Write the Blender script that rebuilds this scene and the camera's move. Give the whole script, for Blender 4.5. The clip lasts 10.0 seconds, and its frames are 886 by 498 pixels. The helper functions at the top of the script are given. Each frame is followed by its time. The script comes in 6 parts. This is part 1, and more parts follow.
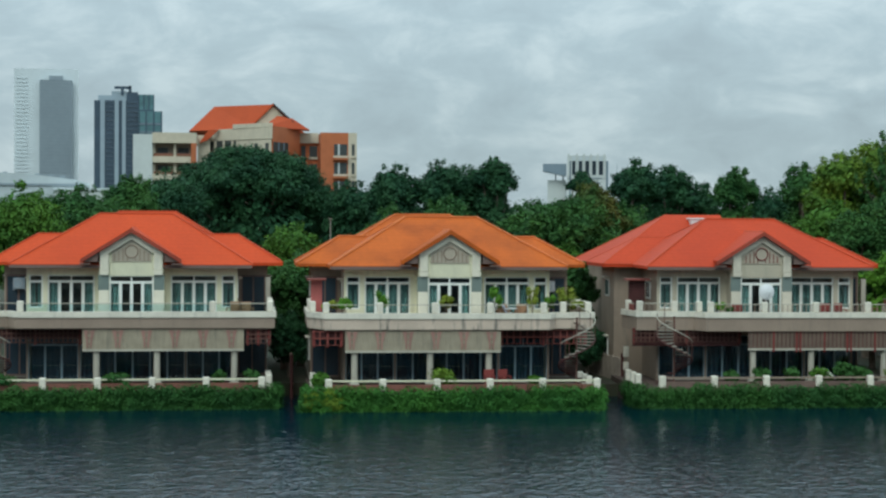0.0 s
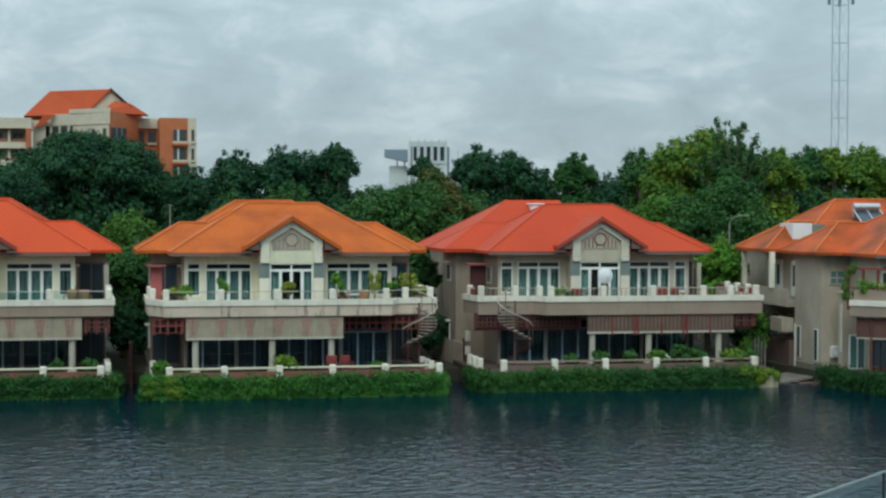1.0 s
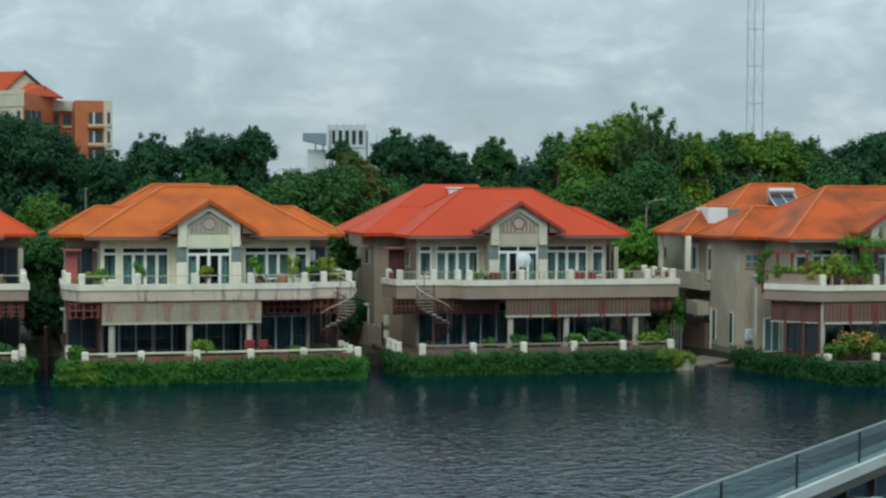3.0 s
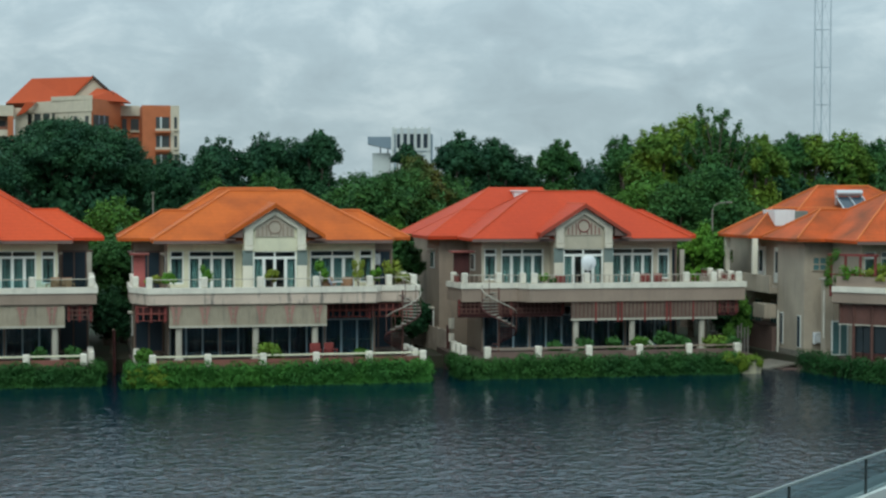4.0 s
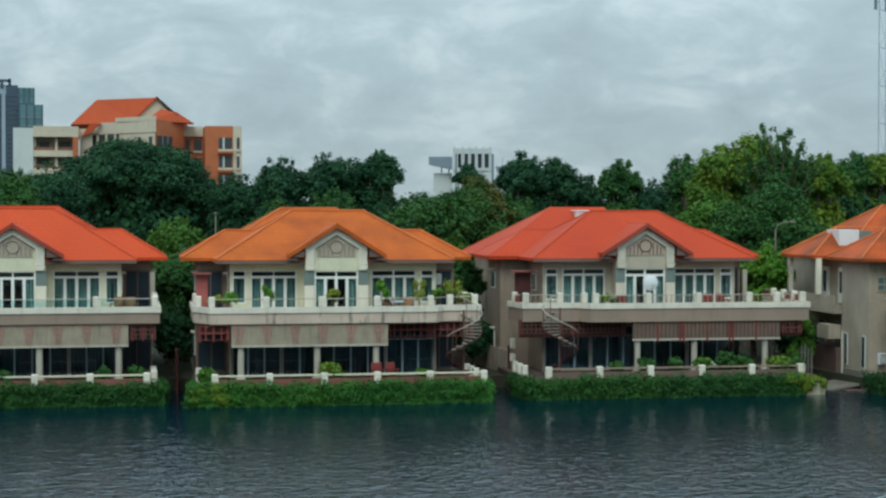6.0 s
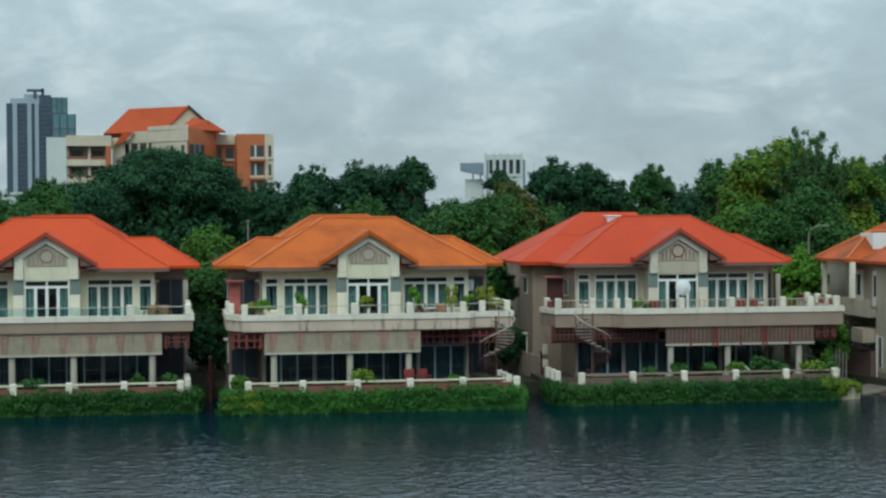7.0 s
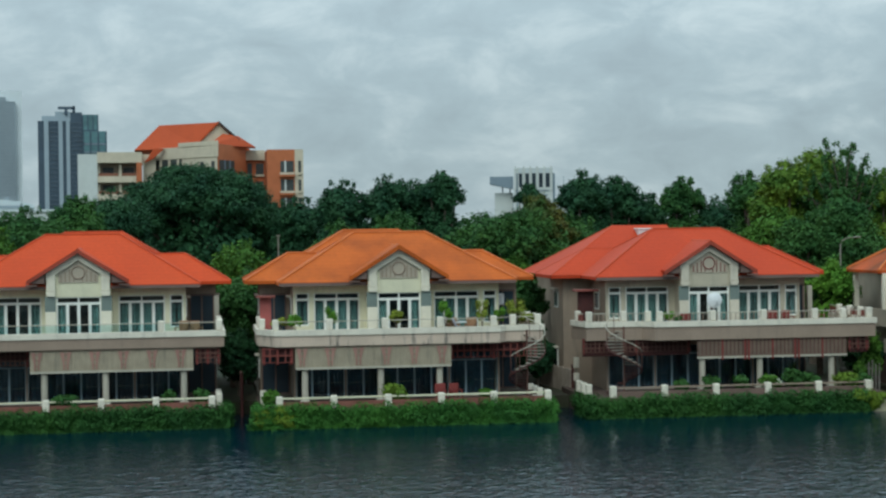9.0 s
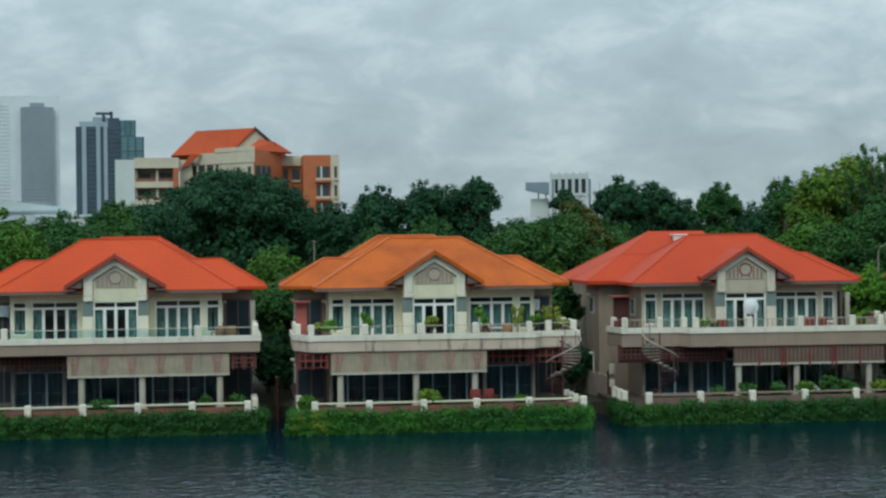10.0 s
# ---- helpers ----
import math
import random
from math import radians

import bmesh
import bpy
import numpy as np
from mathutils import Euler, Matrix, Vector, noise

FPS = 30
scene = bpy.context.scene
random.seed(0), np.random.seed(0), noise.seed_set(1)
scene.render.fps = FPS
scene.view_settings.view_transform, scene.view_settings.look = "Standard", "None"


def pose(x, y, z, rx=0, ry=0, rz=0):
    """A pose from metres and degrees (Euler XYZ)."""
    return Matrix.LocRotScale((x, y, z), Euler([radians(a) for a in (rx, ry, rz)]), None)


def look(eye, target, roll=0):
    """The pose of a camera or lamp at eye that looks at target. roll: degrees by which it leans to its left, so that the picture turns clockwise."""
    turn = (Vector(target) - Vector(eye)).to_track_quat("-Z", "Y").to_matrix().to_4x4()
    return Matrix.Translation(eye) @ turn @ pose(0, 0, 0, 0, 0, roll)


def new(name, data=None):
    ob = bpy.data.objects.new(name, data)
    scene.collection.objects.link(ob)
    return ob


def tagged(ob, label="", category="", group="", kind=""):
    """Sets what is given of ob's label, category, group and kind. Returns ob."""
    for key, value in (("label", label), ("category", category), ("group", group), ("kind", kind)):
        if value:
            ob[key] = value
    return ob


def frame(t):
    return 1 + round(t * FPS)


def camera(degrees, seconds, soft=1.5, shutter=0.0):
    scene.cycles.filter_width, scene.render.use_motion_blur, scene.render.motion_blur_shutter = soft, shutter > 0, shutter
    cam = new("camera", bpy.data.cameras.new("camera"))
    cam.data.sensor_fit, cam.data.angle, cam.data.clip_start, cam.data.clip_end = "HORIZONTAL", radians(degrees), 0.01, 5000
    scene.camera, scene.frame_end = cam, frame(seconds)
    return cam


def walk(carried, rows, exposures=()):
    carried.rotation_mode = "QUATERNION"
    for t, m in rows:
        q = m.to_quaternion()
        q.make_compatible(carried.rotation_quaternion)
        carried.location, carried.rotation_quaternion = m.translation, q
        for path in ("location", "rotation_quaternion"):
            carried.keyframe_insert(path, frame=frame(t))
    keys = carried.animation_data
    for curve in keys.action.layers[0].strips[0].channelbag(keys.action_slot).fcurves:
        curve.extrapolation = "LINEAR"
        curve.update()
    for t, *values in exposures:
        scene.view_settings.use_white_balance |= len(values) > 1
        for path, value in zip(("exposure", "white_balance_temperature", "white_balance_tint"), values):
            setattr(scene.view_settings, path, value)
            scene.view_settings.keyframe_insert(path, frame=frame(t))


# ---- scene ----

# ================= camera =================
cam = camera(30.0, 10.0, soft=2.4)
EYE = (0.0, 0.0, 10.4)
# seconds, yaw to the left, pitch up, lean to the left
PATH = [
    (0.0, 0.000, -1.100, 0.380),
    (0.5, -2.512, -1.333, 0.343),
    (1.0, -5.475, -1.565, 0.219),
    (1.5, -8.052, -1.746, 0.230),
    (1.8, -8.930, -1.850, 0.260),
    (2.0, -9.462, -1.909, 0.279),
    (2.2, -9.400, -1.930, 0.290),
    (3.3, -7.430, -2.140, 0.330),
    (3.5, -6.760, -2.085, 0.331),
    (4.0, -6.049, -2.007, 0.131),
    (4.5, -5.357, -1.873, 0.097),
    (5.0, -4.723, -1.676, 0.119),
    (5.5, -4.349, -1.524, 0.160),
    (5.7, -4.260, -1.430, 0.150),
    (6.8, -2.880, -1.160, -0.250),
    (7.0, -2.824, -1.104, -0.316),
    (7.5, -2.729, -0.928, -0.575),
    (8.0, -2.634, -0.846, -0.686),
    (8.5, -2.235, -0.757, -0.703),
    (9.0, -1.786, -0.607, -0.716),
    (9.5, -1.130, -0.469, -0.693),
    (10.0, -0.554, -0.398, -0.621),
]
walk(cam, [(t, pose(*EYE, 90 + pitch, 0, yaw) @ pose(0, 0, 0, 0, 0, lean)) for t, yaw, pitch, lean in PATH],
     exposures=[(0.0, -0.06, 5950, 0), (2.0, -0.05, 5950, 0), (5.0, -0.05, 5950, 0), (7.0, -0.10, 5950, 0), (10.0, -0.17, 5950, 0)])

# ================= world and sun =================
def make_world():
    w = bpy.data.worlds.new("overcast_sky")
    scene.world = w
    w.use_nodes = True
    nt = w.node_tree
    nt.nodes.clear()
    out = nt.nodes.new("ShaderNodeOutputWorld")
    sky = nt.nodes.new("ShaderNodeTexSky")
    sky.sky_type = "NISHITA"
    sky.sun_disc = False
    sky.sun_elevation, sky.sun_rotation = radians(46), radians(192)
    bg_sky = nt.nodes.new("ShaderNodeBackground")
    bg_sky.inputs[1].default_value = 0.06
    nt.links.new(sky.outputs[0], bg_sky.inputs[0])
    coord = nt.nodes.new("ShaderNodeTexCoord")
    maps = nt.nodes.new("ShaderNodeMapping")
    maps.inputs["Scale"].default_value = (3.0, 3.0, 6.0)
    maps.inputs["Rotation"].default_value = (0, radians(5), 0)
    nt.links.new(coord.outputs["Generated"], maps.inputs[0])
    n1 = nt.nodes.new("ShaderNodeTexNoise")
    n1.inputs["Scale"].default_value = 5.0
    n1.inputs["Detail"].default_value = 8
    n1.inputs["Roughness"].default_value = 0.58
    n1.inputs["Distortion"].default_value = 0.35
    nt.links.new(maps.outputs[0], n1.inputs["Vector"])
    ramp = nt.nodes.new("ShaderNodeValToRGB")
    e = ramp.color_ramp.elements
    e[0].position, e[0].color = 0.33, (0.46, 0.52, 0.555, 1)
    e[1].position, e[1].color = 0.66, (0.68, 0.735, 0.755, 1)
    mid = e.new(0.50)
    mid.color = (0.525, 0.595, 0.63, 1)
    nt.links.new(n1.outputs[0], ramp.inputs[0])
    bg_cloud = nt.nodes.new("ShaderNodeBackground")
    bg_cloud.inputs[1].default_value = 0.95
    nt.links.new(ramp.outputs[0], bg_cloud.inputs[0])
    # an overcast sky is about three times as bright overhead as at the horizon
    sep = nt.nodes.new("ShaderNodeSeparateXYZ")
    nt.links.new(coord.outputs["Generated"], sep.inputs[0])
    rise = nt.nodes.new("ShaderNodeMapRange")
    rise.inputs[2].default_value = 0.5
    rise.inputs[3].default_value, rise.inputs[4].default_value = 0.90, 2.15
    rise.interpolation_type = "SMOOTHSTEP"
    nt.links.new(sep.outputs["Z"], rise.inputs[0])
    nt.links.new(rise.outputs[0], bg_cloud.inputs[1])
    add = nt.nodes.new("ShaderNodeMixShader")
    add.inputs[0].default_value = 0.9
    nt.links.new(bg_sky.outputs[0], add.inputs[1])
    nt.links.new(bg_cloud.outputs[0], add.inputs[2])
    nt.links.new(add.outputs[0], out.inputs[0])


make_world()
sun_data = bpy.data.lights.new("sun", "SUN")
sun_data.energy, sun_data.angle, sun_data.color = 1.2, radians(30), (1.0, 0.95, 0.86)
sun = new("sun", sun_data)
sun.matrix_world = look((0, 0, 0), (0.2, 0.95, -1.0))

# ================= materials =================
def mat(name, color, rough=0.7, var=0.18, size=1.5, grain=25.0, bump=0.15, metal=0.0, tint=None, streak=0.0, per_piece=0.0, spec=0.5):
    """A procedural surface: broad blotches, fine grain, an optional second tint in patches and rain streaks."""
    m = bpy.data.materials.new(name)
    m.use_nodes = True
    nt = m.node_tree
    b = nt.nodes["Principled BSDF"]
    b.inputs["Roughness"].default_value, b.inputs["Metallic"].default_value = rough, metal
    b.inputs["Specular IOR Level"].default_value = spec
    coord = nt.nodes.new("ShaderNodeTexCoord")
    big = nt.nodes.new("ShaderNodeTexNoise")
    big.inputs["Scale"].default_value, big.inputs["Detail"].default_value = 1.0 / size, 6
    fine = nt.nodes.new("ShaderNodeTexNoise")
    fine.inputs["Scale"].default_value, fine.inputs["Detail"].default_value = grain, 4
    for n in (big, fine):
        nt.links.new(coord.outputs["Object"], n.inputs["Vector"])
    mix = nt.nodes.new("ShaderNodeMix")
    mix.data_type = "RGBA"
    other = tint or tuple(c * (1 - var * 1.6) for c in color)
    mix.inputs[6].default_value = (*color, 1)
    mix.inputs[7].default_value = (*other, 1)
    ramp = nt.nodes.new("ShaderNodeMapRange")
    ramp.inputs[1].default_value, ramp.inputs[2].default_value = 0.38, 0.68
    nt.links.new(big.outputs[0], ramp.inputs[0])
    nt.links.new(ramp.outputs[0], mix.inputs[0])
    last = mix.outputs[2]
    val = nt.nodes.new("ShaderNodeMapRange")
    val.inputs[1].default_value, val.inputs[2].default_value = 0.25, 0.75
    val.inputs[3].default_value, val.inputs[4].default_value = 1 - var, 1 + var * 0.6
    nt.links.new(fine.outputs[0], val.inputs[0])
    hsv = nt.nodes.new("ShaderNodeHueSaturation")
    nt.links.new(last, hsv.inputs["Color"])
    nt.links.new(val.outputs[0], hsv.inputs["Value"])
    last = hsv.outputs[0]
    if streak:
        sm = nt.nodes.new("ShaderNodeMapping")
        sm.inputs["Scale"].default_value = (2.2, 2.2, 0.35)
        nt.links.new(coord.outputs["Object"], sm.inputs[0])
        sn = nt.nodes.new("ShaderNodeTexNoise")
        sn.inputs["Scale"].default_value, sn.inputs["Detail"].default_value = 1.3, 5
        nt.links.new(sm.outputs[0], sn.inputs["Vector"])
        sr = nt.nodes.new("ShaderNodeMapRange")
        sr.inputs[1].default_value, sr.inputs[2].default_value = 0.56, 0.70
        sr.inputs[4].default_value = streak
        nt.links.new(sn.outputs[0], sr.inputs[0])
        dirt = nt.nodes.new("ShaderNodeMix")
        dirt.data_type = "RGBA"
        dirt.inputs[7].default_value = (0.07, 0.075, 0.07, 1)
        nt.links.new(sr.outputs[0], dirt.inputs[0])
        nt.links.new(last, dirt.inputs[6])
        last = dirt.outputs[2]
    if per_piece:
        geo = nt.nodes.new("ShaderNodeNewGeometry")
        pr = nt.nodes.new("ShaderNodeMapRange")
        pr.inputs[3].default_value, pr.inputs[4].default_value = 1 - per_piece, 1 + per_piece
        nt.links.new(geo.outputs["Random Per Island"], pr.inputs[0])
        h2 = nt.nodes.new("ShaderNodeHueSaturation")
        nt.links.new(pr.outputs[0], h2.inputs["Value"])
        nt.links.new(last, h2.inputs["Color"])
        last = h2.outputs[0]
    nt.links.new(last, b.inputs["Base Color"])
    if bump:
        bp = nt.nodes.new("ShaderNodeBump")
        bp.inputs["Strength"].default_value, bp.inputs["Distance"].default_value = bump, 0.02
        nt.links.new(fine.outputs[0], bp.inputs["Height"])
        nt.links.new(bp.outputs[0], b.inputs["Normal"])
    return m


def roof_mat(name, color, tint, size=4.5):
    """Tiled roof: courses up the slope in low relief, weathered patches."""
    m = mat(name, color, rough=0.62, var=0.07, size=size, grain=16.0, bump=0.0, tint=tint, spec=0.15)
    nt = m.node_tree
    b = nt.nodes["Principled BSDF"]
    coord = nt.nodes.new("ShaderNodeTexCoord")
    w = nt.nodes.new("ShaderNodeTexWave")
    w.wave_type, w.bands_direction, w.wave_profile = "BANDS", "Z", "SAW"
    w.inputs["Scale"].default_value = 1.75
    w.inputs["Distortion"].default_value = 0.3
    nt.links.new(coord.outputs["Object"], w.inputs["Vector"])
    # the lower lip of each course is darker, and single tiles differ
    old = b.inputs["Base Color"].links[0].from_socket
    lip = nt.nodes.new("ShaderNodeMapRange")
    lip.inputs[3].default_value, lip.inputs[4].default_value = 0.94, 1.03
    nt.links.new(w.outputs["Fac"], lip.inputs[0])
    cells = nt.nodes.new("ShaderNodeTexVoronoi")
    cells.inputs["Scale"].default_value = 6.5
    nt.links.new(coord.outputs["Object"], cells.inputs["Vector"])
    grey = nt.nodes.new("ShaderNodeRGBToBW")
    nt.links.new(cells.outputs["Color"], grey.inputs[0])
    one = nt.nodes.new("ShaderNodeMapRange")
    one.inputs[3].default_value, one.inputs[4].default_value = 0.93, 1.06
    nt.links.new(grey.outputs[0], one.inputs[0])
    both = nt.nodes.new("ShaderNodeMath")
    both.operation = "MULTIPLY"
    nt.links.new(lip.outputs[0], both.inputs[0])
    nt.links.new(one.outputs[0], both.inputs[1])
    tone = nt.nodes.new("ShaderNodeHueSaturation")
    nt.links.new(old, tone.inputs["Color"])
    nt.links.new(both.outputs[0], tone.inputs["Value"])
    nt.links.new(tone.outputs[0], b.inputs["Base Color"])
    bp = nt.nodes.new("ShaderNodeBump")
    bp.inputs["Strength"].default_value, bp.inputs["Distance"].default_value = 0.25, 0.03
    nt.links.new(w.outputs["Fac"], bp.inputs["Height"])
    nt.links.new(bp.outputs[0], b.inputs["Normal"])
    return m


def leaf_mat(name, color, tint):
    m = mat(name, color, rough=0.6, var=0.14, size=2.2, grain=2.0, bump=0.0, tint=tint, per_piece=0.14, spec=0.12)
    return m


def glass_mat(name, color=(0.9, 0.96, 0.95), rough=0.0):
    m = bpy.data.materials.new(name)
    m.use_nodes = True
    b = m.node_tree.nodes["Principled BSDF"]
    b.inputs["Base Color"].default_value = (*color, 1)
    b.inputs["Roughness"].default_value = rough
    b.inputs["Transmission Weight"].default_value = 1.0
    b.inputs["IOR"].default_value = 1.5
    return m


def water_mat():
    """Dark lake water: short wind ripples out in the open, finer and lower in the lee of the bank."""
    m = bpy.data.materials.new("lake_water")
    m.use_nodes = True
    nt = m.node_tree
    b = nt.nodes["Principled BSDF"]
    b.inputs["Base Color"].default_value = (0.0001, 0.0122, 0.0222, 1)
    b.inputs["Specular Tint"].default_value = (0.44, 0.84, 1.0, 1)
    b.inputs["Specular IOR Level"].default_value = 0.42
    b.inputs["Roughness"].default_value = 0.10
    b.inputs["IOR"].default_value = 1.33
    coord = nt.nodes.new("ShaderNodeTexCoord")
    height = None
    for scale, stretch, amount in ((2.3, (1.0, 0.72, 1.0), 0.74), (5.2, (1.0, 0.8, 1.0), 0.26)):
        turn = nt.nodes.new("ShaderNodeMapping")
        turn.vector_type = "TEXTURE"
        turn.inputs["Rotation"].default_value = (0, 0, radians(-66))
        squeeze = nt.nodes.new("ShaderNodeMapping")
        squeeze.inputs["Scale"].default_value = stretch
        nt.links.new(coord.outputs["Object"], turn.inputs[0])
        nt.links.new(turn.outputs[0], squeeze.inputs[0])
        n = nt.nodes.new("ShaderNodeTexNoise")
        n.inputs["Scale"].default_value, n.inputs["Detail"].default_value = scale, 1.2
        n.inputs["Roughness"].default_value = 0.55
        nt.links.new(squeeze.outputs[0], n.inputs["Vector"])
        part_of = nt.nodes.new("ShaderNodeMath")
        part_of.operation = "MULTIPLY"
        part_of.inputs[1].default_value = amount
        nt.links.new(n.outputs[0], part_of.inputs[0])
        if height is None:
            height = part_of.outputs[0]
        else:
            both = nt.nodes.new("ShaderNodeMath")
            nt.links.new(height, both.inputs[0])
            nt.links.new(part_of.outputs[0], both.inputs[1])
            height = both.outputs[0]
    # the wind reaches the water some way off the bank, in drifting patches
    sep = nt.nodes.new("ShaderNodeSeparateXYZ")
    nt.links.new(coord.outputs["Object"], sep.inputs[0])
    gust = nt.nodes.new("ShaderNodeTexNoise")
    gust.inputs["Scale"].default_value, gust.inputs["Detail"].default_value = 0.09, 3
    nt.links.new(coord.outputs["Object"], gust.inputs["Vector"])
    patch = nt.nodes.new("ShaderNodeMath")
    patch.operation = "MULTIPLY_ADD"
    patch.inputs[1].default_value = 26.0
    nt.links.new(gust.outputs[0], patch.inputs[0])
    nt.links.new(sep.outputs["Y"], patch.inputs[2])
    lean = nt.nodes.new("ShaderNodeMath")
    lean.operation = "MULTIPLY_ADD"
    lean.inputs[1].default_value = 0.35
    nt.links.new(sep.outputs["X"], lean.inputs[0])
    nt.links.new(patch.outputs[0], lean.inputs[2])
    lee = nt.nodes.new("ShaderNodeMapRange")
    lee.inputs[1].default_value, lee.inputs[2].default_value = 70.0, 94.0
    lee.inputs[3].default_value, lee.inputs[4].default_value = 1.0, 0.34
    nt.links.new(lean.outputs[0], lee.inputs[0])
    bp = nt.nodes.new("ShaderNodeBump")
    bp.inputs["Distance"].default_value = 0.16
    nt.links.new(lee.outputs[0], bp.inputs["Strength"])
    nt.links.new(height, bp.inputs["Height"])
    nt.links.new(bp.outputs[0], b.inputs["Normal"])
    return m


